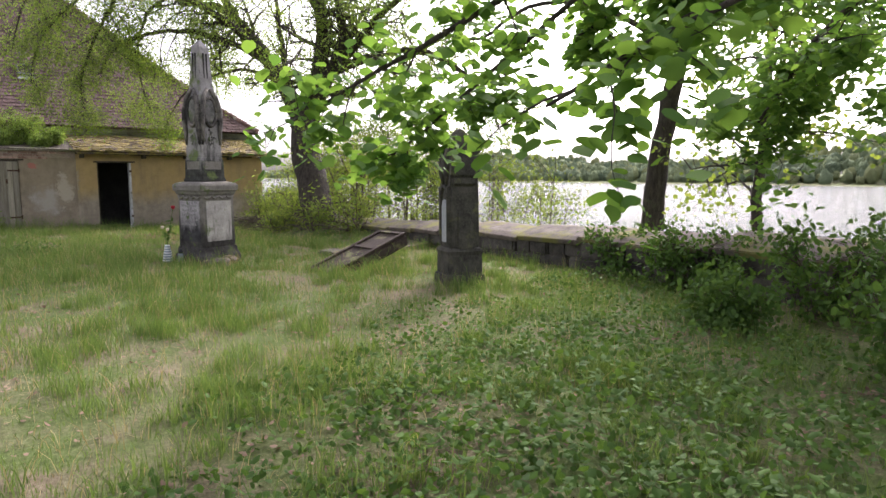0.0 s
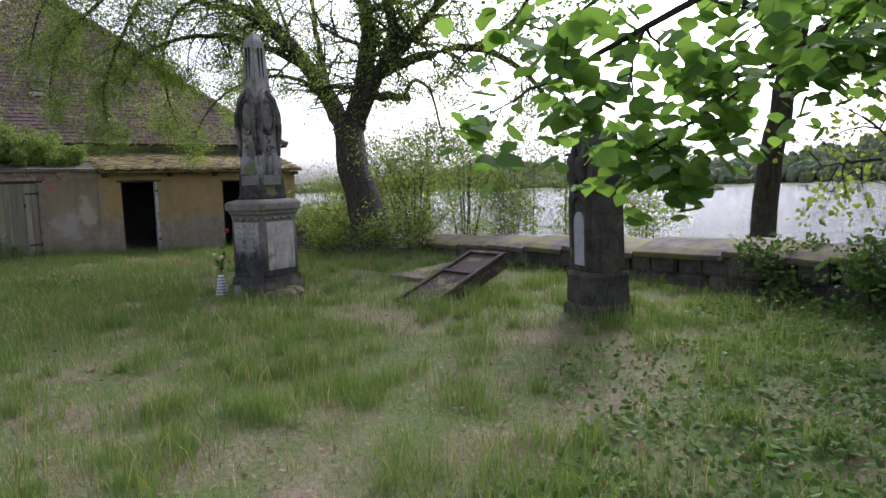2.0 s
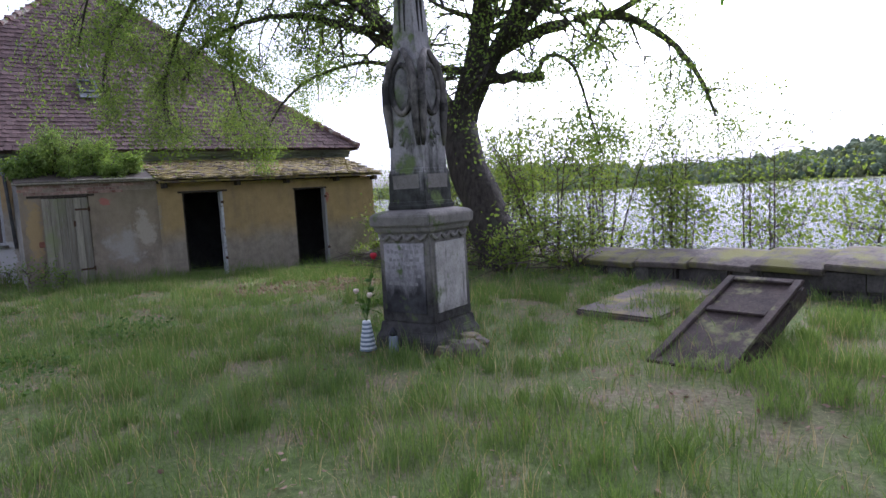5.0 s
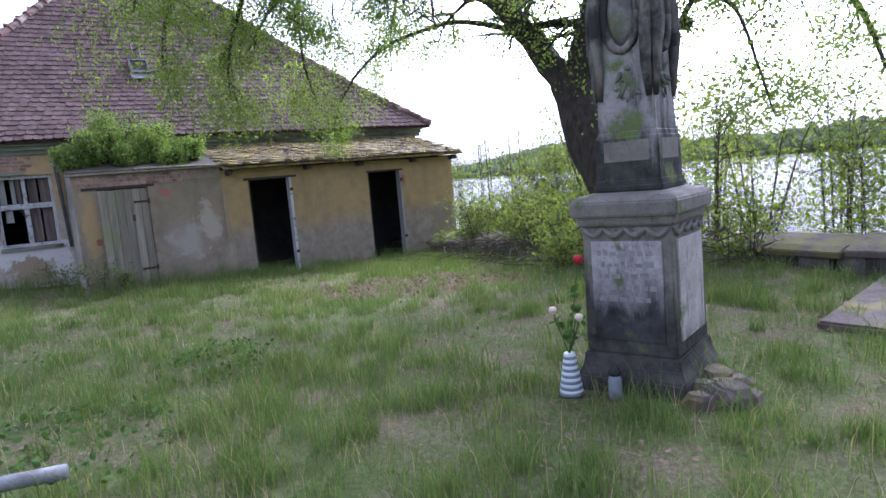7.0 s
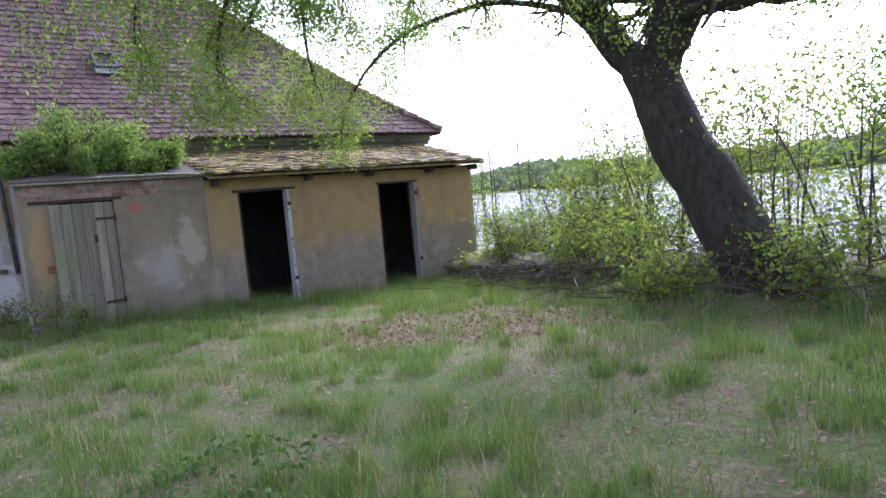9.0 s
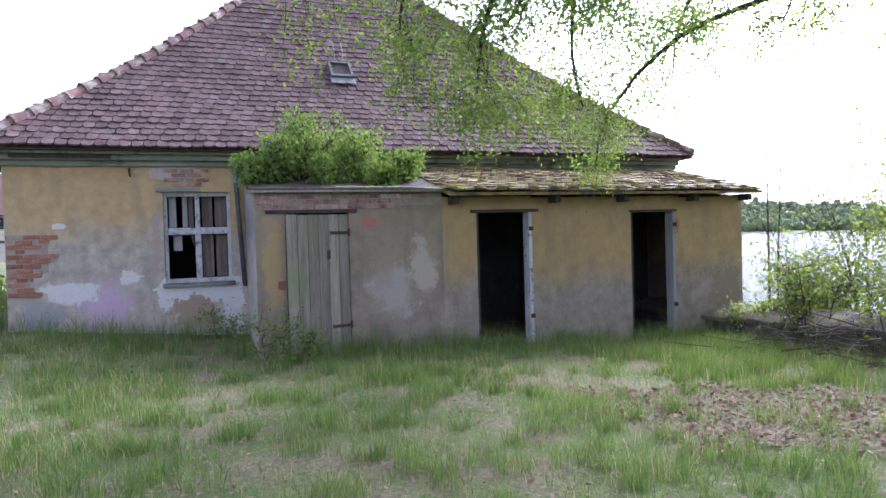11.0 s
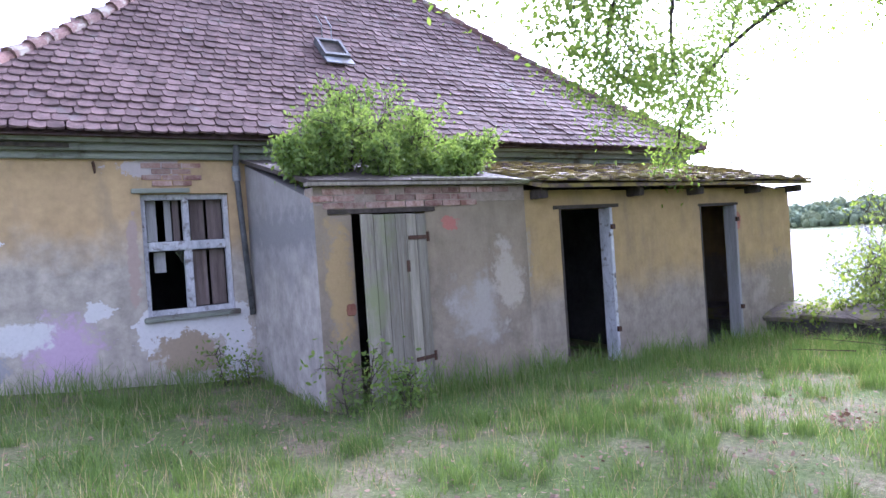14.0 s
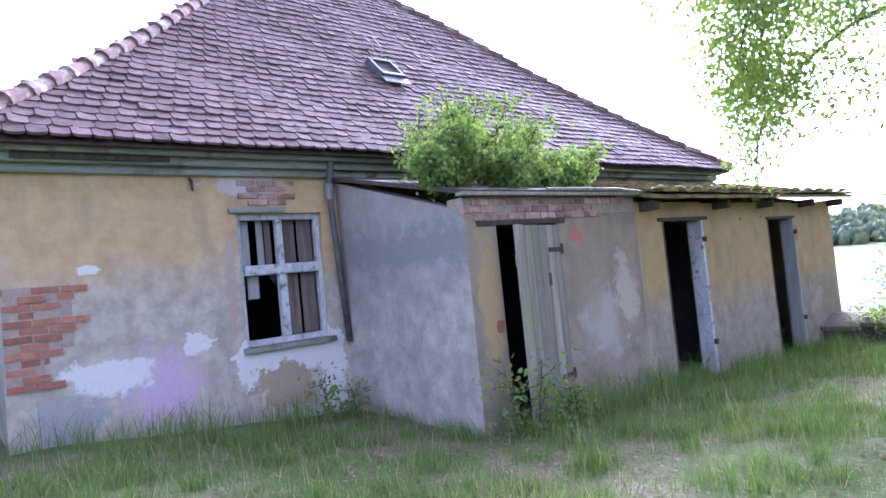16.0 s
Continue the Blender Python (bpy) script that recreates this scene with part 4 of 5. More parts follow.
tube_thing = thing("metal_pipe", (-12.6, -0.6, 0.05), "grey metal pipe of two joined lengths lying in grass", "pipe")
part("pipe_length", Shape().tube([(-12.53, 0.13, 0.1), (-12.68, -0.42, 0.1)], [0.045, 0.045], 14), m_zinc, tube_thing, smooth=True)
part("pipe_length", Shape().tube([(-12.67, -0.38, 0.1), (-13.3, -2.6, 0.08)], [0.055, 0.055], 14), m_zinc, tube_thing, smooth=True)
stone = part("flat_field_stone", Shape().loft([[Vector((-6.06 + r * 0.17 * math.cos(t) * (1 + 0.15 * math.sin(3 * t)), -0.1 + r * 0.2 * math.sin(t), z)) for t in (2 * math.pi * k / 11 for k in range(11))] for r, z in ((1, -0.08), (1, 0.015), (0.9, 0.03))]), m_stone)
tagged(stone, "small flat grey stone lying on bare soil", "stone")


# ---- trees ----
class Tree:
    def __init__(self, seed):
        self.r, self.wood, self.twig, self.leaf = random.Random(seed), Shape(), Shape(), []

    def limb(self, pts, r0, r1, n=8, kids=0, klen=1.2, kdepth=2, droop=0.3, start=0.25, thick=True):
        """A curved limb through pts, with side branches."""
        pts = [Vector(p) for p in pts]
        fine = []
        for a in range(len(pts) - 1):
            p0, p1, p2, p3 = pts[max(a - 1, 0)], pts[a], pts[a + 1], pts[min(a + 2, len(pts) - 1)]
            for k in range(4):
                t = k / 4
                fine.append(0.5 * ((2 * p1) + (p2 - p0) * t + (2 * p0 - 5 * p1 + 4 * p2 - p3) * t * t + (3 * p1 - p0 - 3 * p2 + p3) * t ** 3))
        fine.append(pts[-1])
        w = min(r0 * 0.14, 0.018)
        fine = [p + Vector((self.r.gauss(0, w), self.r.gauss(0, w), self.r.gauss(0, w))) if 0 < q < len(fine) - 1 else p for q, p in enumerate(fine)]
        rad = [r0 + (r1 - r0) * q / (len(fine) - 1) for q in range(len(fine))]
        (self.wood if thick else self.twig).tube(fine, rad, n)
        for k in range(kids):
            u = start + (1 - start) * (k + self.r.random()) / kids
            q = min(int(u * (len(fine) - 1)), len(fine) - 2)
            d = (fine[q + 1] - fine[q]).normalized()
            self.sprig(fine[q], d, klen * self.r.uniform(0.6, 1.2), max(rad[q] * 0.4, 0.008), kdepth, droop)

    def sprig(self, p, d, length, rad, depth, droop):
        side = Vector((self.r.gauss(0, 1), self.r.gauss(0, 1), self.r.gauss(0.1, 0.7)))
        d = (d * 0.55 + side.normalized() * 0.9).normalized()
        pts, q = [p], p
        for k in range(4):
            d = (d + Vector((self.r.gauss(0, 0.22), self.r.gauss(0, 0.22), self.r.gauss(0, 0.16) - droop * 0.25))).normalized()
            q = q + d * length / 4
            pts.append(q)
        self.twig.tube(pts, [rad, rad * 0.8, rad * 0.6, rad * 0.42, rad * 0.25], 4 if depth else 3)
        if depth:
            for k in range(3 + (depth > 1)):
                i = self.r.choice((1, 2, 2, 3, 3, 4))
                self.sprig(pts[i], d, length * self.r.uniform(0.45, 0.7), max(rad * 0.5, 0.003), depth - 1, droop)
        else:
            self.leaf += [tuple(a.lerp(b, self.r.random())) for a, b in zip(pts, pts[1:])] + [tuple(pts[-1])]

    def build(self, name, at, label, category, leaf_mat, size, per=3, spread=0.12, bark=m_bark, group="", droop=0.4, wide=0.5, flat=0.0, broad=False):
        t = thing(name, at, label, category, group)
        if self.wood.v:
            part("trunk", self.wood, bark, t, smooth=True)
        if self.twig.v:
            part("branchwork", self.twig, m_twig if not self.wood.v else bark, t)
        c = np.repeat(np.array(self.leaf), per, 0) + RNG.normal(0, spread, (len(self.leaf) * per, 3))
        crown = broad_leaf_mesh("crown", c, size, leaf_mat, t, droop) if broad else leaf_mesh("crown", c, size, leaf_mat, t, droop, wide, flat)
        tagged(crown, kind="stuff")
        return t


# old tree leaning beside the wall
T = Tree(3)
T.limb([(-14.75, 7.95, -0.3), (-15.05, 8.0, 0.3), (-15.65, 8.12, 1.2), (-16.35, 8.28, 2.2), (-16.9, 8.5, 3.2)], 0.46, 0.36, 16)
for a in (0.4, 1.6, 2.9, 4.2, 5.3):
    T.wood.tube([(-15.05, 8.0, 0.55), (-14.9 + 0.42 * math.cos(a), 7.98 + 0.42 * math.sin(a), 0.05), (-14.9 + 0.8 * math.cos(a), 7.98 + 0.8 * math.sin(a), -0.35)], [0.34, 0.17, 0.04], 8)
F0, F1 = (-16.95, 8.45, 3.05), (-16.75, 8.6, 3.0)
# western limbs over the house
T.limb([F0, (-17.6, 8.35, 3.9), (-18.5, 8.1, 5.0), (-19.3, 7.8, 5.9), (-19.9, 7.5, 6.7), (-20.4, 6.8, 8.0)], 0.27, 0.07, 10, 18, 1.6, 2)
T.limb([(-19.3, 7.8, 5.9), (-20.3, 7.4, 6.6), (-21.6, 6.8, 6.9), (-22.4, 6.0, 7.5), (-22.6, 5.2, 8.4)], 0.12, 0.03, 8, 16, 1.4, 2)
T.limb([(-18.2, 8.2, 4.6), (-18.9, 7.6, 5.2), (-19.6, 6.6, 5.6), (-20.3, 5.6, 5.6), (-20.9, 4.7, 5.2), (-21.4, 4.2, 4.4)], 0.11, 0.02, 8, 17, 1.2, 2, 0.5)
T.limb([(-17.5, 8.4, 3.8), (-18.3, 8.7, 4.4), (-18.9, 8.8, 5.9), (-19.4, 8.8, 7.6)], 0.13, 0.04, 8, 14, 1.5, 2)
T.limb([(-18.5, 8.1, 5.0), (-18.6, 7.0, 5.8), (-18.7, 5.8, 6.4), (-18.9, 4.5, 6.9)], 0.12, 0.05, 8, 14, 1.5, 2)
# middle and eastern limbs
T.limb([F1, (-16.5, 8.75, 4.0), (-16.2, 8.8, 5.3), (-16.5, 8.8, 6.6), (-16.8, 8.7, 8.8)], 0.3, 0.09, 11, 20, 1.6, 2)
T.limb([F1, (-15.95, 8.85, 4.2), (-15.1, 8.8, 5.0), (-15.1, 8.7, 5.8), (-15.4, 8.6, 8.0)], 0.22, 0.06, 10, 18, 1.5, 2)
T.limb([(-15.9, 8.85, 4.25), (-14.9, 9.05, 4.85), (-14.1, 9.25, 5.45), (-13.1, 9.5, 5.9), (-12.0, 9.8, 6.8)], 0.14, 0.03, 8, 20, 1.4, 2)
T.limb([(-15.95, 8.8, 4.2), (-15.2, 9.6, 4.6), (-14.6, 10.8, 4.85), (-14.2, 12.0, 4.4), (-14.0, 12.9, 3.6), (-13.9, 13.3, 2.8)], 0.15, 0.025, 8, 22, 1.2, 2, 0.5)
T.limb([(-14.6, 10.8, 4.85), (-13.6, 11.2, 5.3), (-12.9, 11.6, 6.3), (-12.3, 12.0, 7.4)], 0.08, 0.02, 8, 14, 1.3, 2)
T.limb([(-16.3, 8.6, 3.7), (-15.6, 8.75, 3.68), (-14.6, 8.8, 3.52)], 0.13, 0.09, 8)
T.limb([(-14.8, 8.8, 3.55), (-14.5, 8.9, 3.9), (-14.0, 9.0, 3.6), (-13.7, 9.0, 2.8), (-13.5, 9.1, 2.0)], 0.05, 0.012, 7, 8, 0.8, 2, 0.6)
T.limb([(-16.4, 8.8, 5.9), (-15.9, 8.0, 6.5), (-15.3, 6.8, 6.9), (-14.6, 5.4, 6.6), (-13.6, 4.6, 5.9)], 0.09, 0.02, 8, 16, 1.3, 2, 0.5)
# hanging sprays in front of the roof
T.limb([(-18.9, 4.5, 6.9), (-19.6, 4.4, 6.3), (-20.5, 4.0, 5.3), (-21.0, 3.7, 4.2), (-21.3, 3.7, 3.4)], 0.07, 0.012, 8, 22, 1.0, 2, 0.7, 0.3)
T.limb([(-18.7, 5.8, 6.4), (-20.0, 5.4, 6.2), (-21.2, 5.3, 5.4), (-21.8, 5.5, 4.2), (-22.0, 5.8, 3.4)], 0.06, 0.012, 8, 20, 0.9, 2, 0.7, 0.3)
T.limb([(-18.9, 4.5, 6.9), (-20.0, 3.3, 5.9), (-20.4, 2.6, 4.9), (-20.5, 2.4, 3.9)], 0.06, 0.012, 8, 18, 1.0, 2, 0.7, 0.1)
T.limb([(-18.9, 4.5, 6.9), (-19.2, 3.5, 6.8), (-19.8, 2.4, 6.0), (-20.2, 2.0, 4.7)], 0.06, 0.012, 8, 20, 1.1, 2, 0.6, 0.1)
T.limb([(-17.6, 8.35, 3.9), (-18.6, 8.2, 4.4), (-19.8, 7.8, 4.7), (-21.2, 7.0, 4.4), (-22.2, 6.4, 3.4), (-22.45, 6.3, 2.6)], 0.07, 0.01, 8, 10, 0.7, 2, 0.6)
T.limb([(-18.6, 7.0, 5.8), (-19.6, 7.0, 5.9), (-21.0, 7.6, 5.8), (-22.4, 8.0, 5.0), (-22.8, 8.2, 4.2)], 0.07, 0.012, 8, 19, 1.0, 2, 0.6)
T.build("old_tree", (-15.1, 7.8, -0.2), "leaning old broadleaf tree with dark furrowed bark and young leaves", "tree", m_leaf_spring, 0.06, 6, 0.15)

# lime tree whose low boughs hang over the start of the walk
L = Tree(5)
L.limb([(1.6, 5.2, -0.3), (1.5, 5.15, 1.5), (1.3, 5.0, 3.2), (1.2, 4.9, 6.0)], 0.34, 0.16, 12)
L.limb([(1.3, 5.0, 3.2), (0.0, 4.4, 3.7), (-1.6, 3.5, 3.3), (-2.9, 2.8, 2.55), (-3.85, 2.32, 2.1), (-4.4, 2.12, 1.86)], 0.045, 0.006, 8, 20, 0.38, 1, 0.2, 0.3)
L.limb([(-1.6, 3.5, 3.3), (-2.8, 3.25, 2.55), (-3.7, 3.0, 1.95), (-4.25, 2.85, 1.6)], 0.025, 0.005, 7, 14, 0.32, 1, 0.35, 0.45)
L.limb([(1.3, 5.0, 3.4), (0.1, 5.2, 3.9), (-1.4, 5.0, 3.6), (-2.6, 4.6, 3.1), (-3.5, 4.2, 2.6)], 0.06, 0.01, 8, 20, 0.5, 2, 0.35)
L.limb([(1.3, 5.0, 2.8), (0.4, 4.3, 2.9), (-0.6, 3.5, 2.7), (-1.5, 2.7, 2.2), (-2.0, 2.2, 1.8)], 0.04, 0.008, 8, 15, 0.45, 1, 0.35)
L.limb([(1.3, 5.0, 4.0), (0.0, 6.0, 4.3), (-1.6, 6.8, 3.7), (-2.8, 7.0, 2.8), (-3.4, 7.0, 1.9)], 0.08, 0.012, 8, 25, 0.75, 2, 0.4)
L.limb([(1.5, 5.15, 2.0), (0.8, 5.8, 2.0), (0.0, 6.2, 1.7), (-0.9, 6.3, 1.2)], 0.06, 0.012, 8, 12, 0.6, 2, 0.4)
L.build("lime_tree", (1.6, 5.2, -0.1), "lime tree with low hanging boughs of broad dark leaves", "tree", m_leaf_lime, 0.095, 3, 0.08, droop=0.55, broad=True)

# tree on the bank
K = Tree(9)
K.limb([(-8.3, 12.7, -1.4), (-8.2, 12.6, 0.6), (-7.95, 12.5, 2.2), (-7.6, 12.4, 4.0), (-7.1, 12.2, 7.0)], 0.27, 0.15, 12)
K.limb([(-7.6, 12.4, 4.0), (-8.8, 11.2, 5.0), (-9.8, 10.2, 5.0), (-10.6, 9.6, 4.4), (-11.2, 9.2, 4.5)], 0.07, 0.02, 7, 7, 1.0, 1, 0.3, 0.5)
K.limb([(-7.6, 12.4, 4.2), (-6.6, 11.2, 4.9), (-5.6, 10.2, 4.8), (-4.8, 9.4, 4.2)], 0.08, 0.015, 7, 14, 1.3, 2, 0.4)
K.limb([(-7.4, 12.3, 5.0), (-6.0, 12.2, 5.4), (-4.4, 12.0, 4.6), (-3.2, 11.8, 3.4)], 0.08, 0.015, 7, 16, 1.3, 2, 0.4)
K.build("bank_tree", (-8.3, 12.7, -1.4), "slanting dark tree on the lake bank", "tree", m_leaf_lime, 0.1, 3, 0.12, droop=0.5, broad=True)

S2 = Tree(15)
S2.limb([(-5.6, 12.0, -1.2), (-5.6, 12.0, 1.0), (-5.5, 11.9, 3.5), (-5.4, 11.9, 5.5)], 0.12, 0.05, 10, 22, 1.5, 2, 0.4, 0.4)
S2.build("slender_bank_tree", (-5.6, 12.0, -1.2), "slender young tree with pale leaves on the bank", "tree", m_leaf_shrub, 0.1, 2, 0.12, wide=0.8)

# saplings and shrubs on the bank
def shrub(seed, x, y, h, spread, stems, leaf, size, label, name="bank_shrub", per=3, z=None, group="shrubs along the bank", leaf_spread=0.1):
    s = Tree(seed)
    z0 = float(ground_z(x, y)) if z is None else z
    for k in range(stems):
        a, rr = s.r.uniform(0, 6.283), s.r.uniform(0.2, 1) * spread
        b = (x + 0.15 * math.cos(a), y + 0.15 * math.sin(a), z0 - 0.05)
        e = Vector((x + rr * math.cos(a), y + rr * math.sin(a), z0 + h * s.r.uniform(0.65, 1.0)))
        mid = Vector(b).lerp(e, 0.5) + Vector((0, 0, h * 0.12))
        s.limb([b, mid, e], 0.006 + 0.0045 * h, 0.003, 5, 11, min(h * 0.32, 0.9), 1, 0.15, 0.12, thick=False)
    return s.build(name, (x, y, z0), label, "shrub", leaf, size, per, leaf_spread, m_twig, group)


SP = "thin leafy shrub with yellow-green spring leaves"
for k, (x, y, h, w, n) in enumerate(((-16.2, 10.2, 3.4, 1.3, 9), (-14.6, 10.4, 3.6, 1.2, 10), (-13.6, 10.9, 3.0, 1.1, 8), (-18.2, 10.6, 3.6, 1.3, 8), (-20.0, 11.0, 3.2, 1.3, 9), (-23.0, 11.2, 0.9, 0.7, 6),
                                     (-17.0, 12.6, 4.6, 1.4, 8), (-21.3, 13.4, 5.4, 1.5, 9), (-29.0, 14.0, 4.4, 1.5, 9), (-11.8, 11.8, 2.6, 0.9, 5), (-10.6, 12.4, 2.4, 0.9, 5), (-19.0, 9.9, 1.6, 0.9, 9), (-21.4, 10.0, 1.2, 0.7, 8), (-14.2, 8.5, 2.9, 1.3, 6), (-12.6, 10.0, 1.5, 1.0, 5))):
    shrub(40 + k, x, y, h, w, n if x < -15 else max(3, n // 2), m_leaf_shrub, 0.075, SP, per=2, leaf_spread=0.15)
for k, (x, y, h) in enumerate(((-13.0, 10.2, 1.9), (-11.3, 10.5, 2.6), (-9.7, 10.6, 2.0), (-12.3, 11.6, 3.6), (-14.2, 12.2, 4.0), (-30.0, 16.5, 8.5), (-31.5, 17.0, 8.5), (-21.5, 14.6, 8.2), (-28.0, 16.0, 8.0))):
    shrub(70 + k, x, y, h, 0.45, 2, m_leaf_shrub, 0.07, "slender sapling with sparse spring leaves", "sapling", group="saplings on the bank", per=2)
for k, (x, y, h, w) in enumerate(((-4.2, 7.6, 1.1, 0.8), (-2.6, 7.2, 1.2, 0.9), (-5.4, 8.0, 1.0, 0.7), (-1.4, 5.6, 0.9, 0.8), (-3.2, 6.2, 0.6, 0.7), (0.0, 6.4, 1.4, 0.9))):
    shrub(90 + k, x, y, h * 0.75, w, 6, m_leaf_dark, 0.08, "low dark green weedy shrub", "weed_shrub", group="weeds by the wall", per=2)
for k, (x, y, h, w, n) in enumerate(((-21.8, 9.2, 0.6, 0.6, 7), (-20.6, 8.9, 1.5, 0.8, 8), (-19.4, 9.0, 1.1, 0.8, 7), (-18.2, 8.6, 1.2, 0.9, 7), (-17.0, 8.3, 1.0, 0.8, 7), (-15.9, 7.3, 0.6, 0.6, 6), (-14.4, 7.6, 0.7, 0.6, 6), (-13.4, 8.0, 0.9, 0.7, 6), (-19.8, 10.6, 2.6, 1.1, 8), (-21.2, 11.2, 3.0, 1.1, 8))):
    shrub(200 + k, x, y, h, w, n, m_leaf_shrub, 0.07, "low leafy undergrowth along the old wall", "undergrowth_shrub", group="undergrowth by the wall", per=1, leaf_spread=0.1)
# growth on the shed roof
for k, (x, y, h, w, n) in enumerate(((-23.9, 1.75, 0.88, 0.75, 11), (-23.6, 1.2, 0.55, 0.55, 8), (-23.8, 2.5, 0.68, 0.7, 9), (-23.5, 3.2, 0.42, 0.55, 8), (-23.3, 0.95, 0.3, 0.3, 5), (-23.2, 2.0, 0.32, 0.5, 8), (-23.1, 2.8, 0.25, 0.5, 7))):
    shrub(120 + k, x, y, h, w, n, m_leaf_elder, 0.062, "bright green elder bush rooted on the shed roof", "elder_bush", z=2.28 + (-22.73 - x) * 0.23, group="growth on the shed roof", per=2, leaf_spread=0.06)
for k, (x, y, h, w) in enumerate(((-26.2, -3.6, 1.9, 0.5), (-26.6, -4.6, 2.2, 0.5), (-25.6, -3.4, 1.0, 0.3))):
    shrub(140 + k, x, y, h, w, 3, m_leaf_elder, 0.08, "thin sapling beside the house corner", "sapling", group="saplings by the house", per=1)
for k, (x, y, h, w, n) in enumerate(((-22.5, 1.05, 0.75, 0.3, 6), (-24.9, 0.45, 0.45, 0.3, 6), (-22.4, 1.5, 0.5, 0.2, 4))):
    shrub(150 + k, x, y, h, w, max(2, n // 3), m_leaf_elder, 0.06, "small green seedling at the wall foot", "seedling", group="seedlings at the wall", per=1)

# brush heap round the old tree's foot
s = Shape()
for k in range(260):
    x, y = R.uniform(-20.5, -13.6), R.gauss(7.9, 0.5)
    z = float(ground_z(x, y)) + R.uniform(0, 0.4)
    a, l = R.uniform(0, 6.283), R.uniform(0.4, 1.3)
    s.tube([(x, y, z), (x + l / 2 * math.cos(a), y + l / 2 * math.sin(a), z + R.uniform(-0.05, 0.15)), (x + l * math.cos(a), y + l * math.sin(a), z + R.uniform(-0.25, 0.2))], [0.012, 0.009, 0.004], 4)
tagged(part("brushwood", s, m_twig), "heap of dry brushwood along the wall foot", "brushwood", kind="stuff")

# ---- far shore ----
ico = bmesh.new()
bmesh.ops.create_icosphere(ico, subdivisions=2, radius=1)
iv = np.array([v.co[:] for v in ico.verts])
it = np.array([[v.index for v in f.verts] for f in ico.faces])
ico.free()
n = 5500
fx = RNG.uniform(-560, 420, n)
depth = RNG.uniform(0, 1, n)
fy = 222 + depth * 60
hill = 5 + 30 * np.exp(-((fx - 30) / 110) ** 2) + 9 * np.exp(-((fx + 300) / 70) ** 2)
fz = -2.5 + hill * depth
rad = RNG.uniform(0.9, 2.3, n)
noise3 = RNG.uniform(0.6, 1.3, (n, len(iv), 1))
V = iv[None] * noise3 * rad[:, None, None] * np.array([1, 1, 1.35]) + np.stack([fx, fy, fz + rad * 1.1], -1)[:, None]
loops = (it[None] + (np.arange(n) * len(iv))[:, None, None]).ravel()
woods = fast_mesh("far_woods", V.reshape(-1, 3), loops, np.full(n * len(it), 3), m_woods)
tagged(woods, "hazy green woods along the far lake shore", "woods", kind="stuff")

# half-timbered barn beyond the house
BM = pose(-83.0, -21.2, -0.5, 0, 0, 12)
barn = thing("half_timbered_barn", (-83.0, -21.2, -0.5), "distant half-timbered barn with red tiled roof", "barn")
part("wall", Shape().box(-4, 0, -9, 6.0, -0.5, 5.2, BM), m_barn_wall, barn)
part("roof", Shape().add([BM @ Vector(p) for p in ((0.5, -9.5, 5.0), (0.5, 6.4, 5.0), (-4.5, 6.4, 5.0), (-4.5, -9.5, 5.0), (-2, -9.5, 9.0), (-2, 5.2, 9.0))], [(0, 1, 5, 4), (3, 4, 5, 2), (1, 2, 5), (0, 4, 3), (0, 3, 2, 1)]), m_barn_roof, barn)
for k in range(10):
    y = -8.4 + k * 1.58
    part("post", Shape().box(0.0, 0.06, y, y + 0.2, 2.5, 5.0, BM), m_beam, barn)
for z in (2.4, 3.7, 4.9):
    part("rail", Shape().box(0.01, 0.08, -9, 6.0, z, z + 0.2, BM), m_beam, barn)
for k in range(4):
    y = -6.5 + k * 3.1
    part("window", Shape().box(0.02, 0.1, y, y + 0.9, 3.92, 4.8, BM), m_black, barn)
part("barn_door", Shape().box(0.02, 0.12, 0.2, 2.4, -0.4, 1.9, BM), m_board, barn)


# ---- grass and litter ----
LATTICE = np.random.default_rng(23).uniform(0, 1, (64, 64))


def patches(x, y, cell):
    """Smooth random patches of about the cell's size, 0 to 1."""
    u, v = np.asarray(x) / cell + 500.3, np.asarray(y) / cell + 500.7
    i, j = np.floor(u).astype(int), np.floor(v).astype(int)
    f, g = u - i, v - j
    f, g = f * f * (3 - 2 * f), g * g * (3 - 2 * g)
    at = lambda a, c: LATTICE[a % 64, c % 64]
    return (at(i, j) * (1 - f) + at(i + 1, j) * f) * (1 - g) + (at(i, j + 1) * (1 - f) + at(i + 1, j + 1) * f) * g


def meadow(x, y):
    return 0.3 * patches(x, y, 1.7) + 0.32 * patches(y, x, 0.55) + 0.38 * patches(x + 9, y, 0.2)


def leaf_bed(x, y):
    """Under 1 inside the bed of fallen leaves before the shed."""
    a, c = (x + 17.6 + y - 5.0) * 0.707, (x + 17.6 - y + 5.0) * 0.707
    return (a / 2.0) ** 2 + (c / 1.1) ** 2 + 1.3 * (patches(x, y, 0.5) - 0.5)


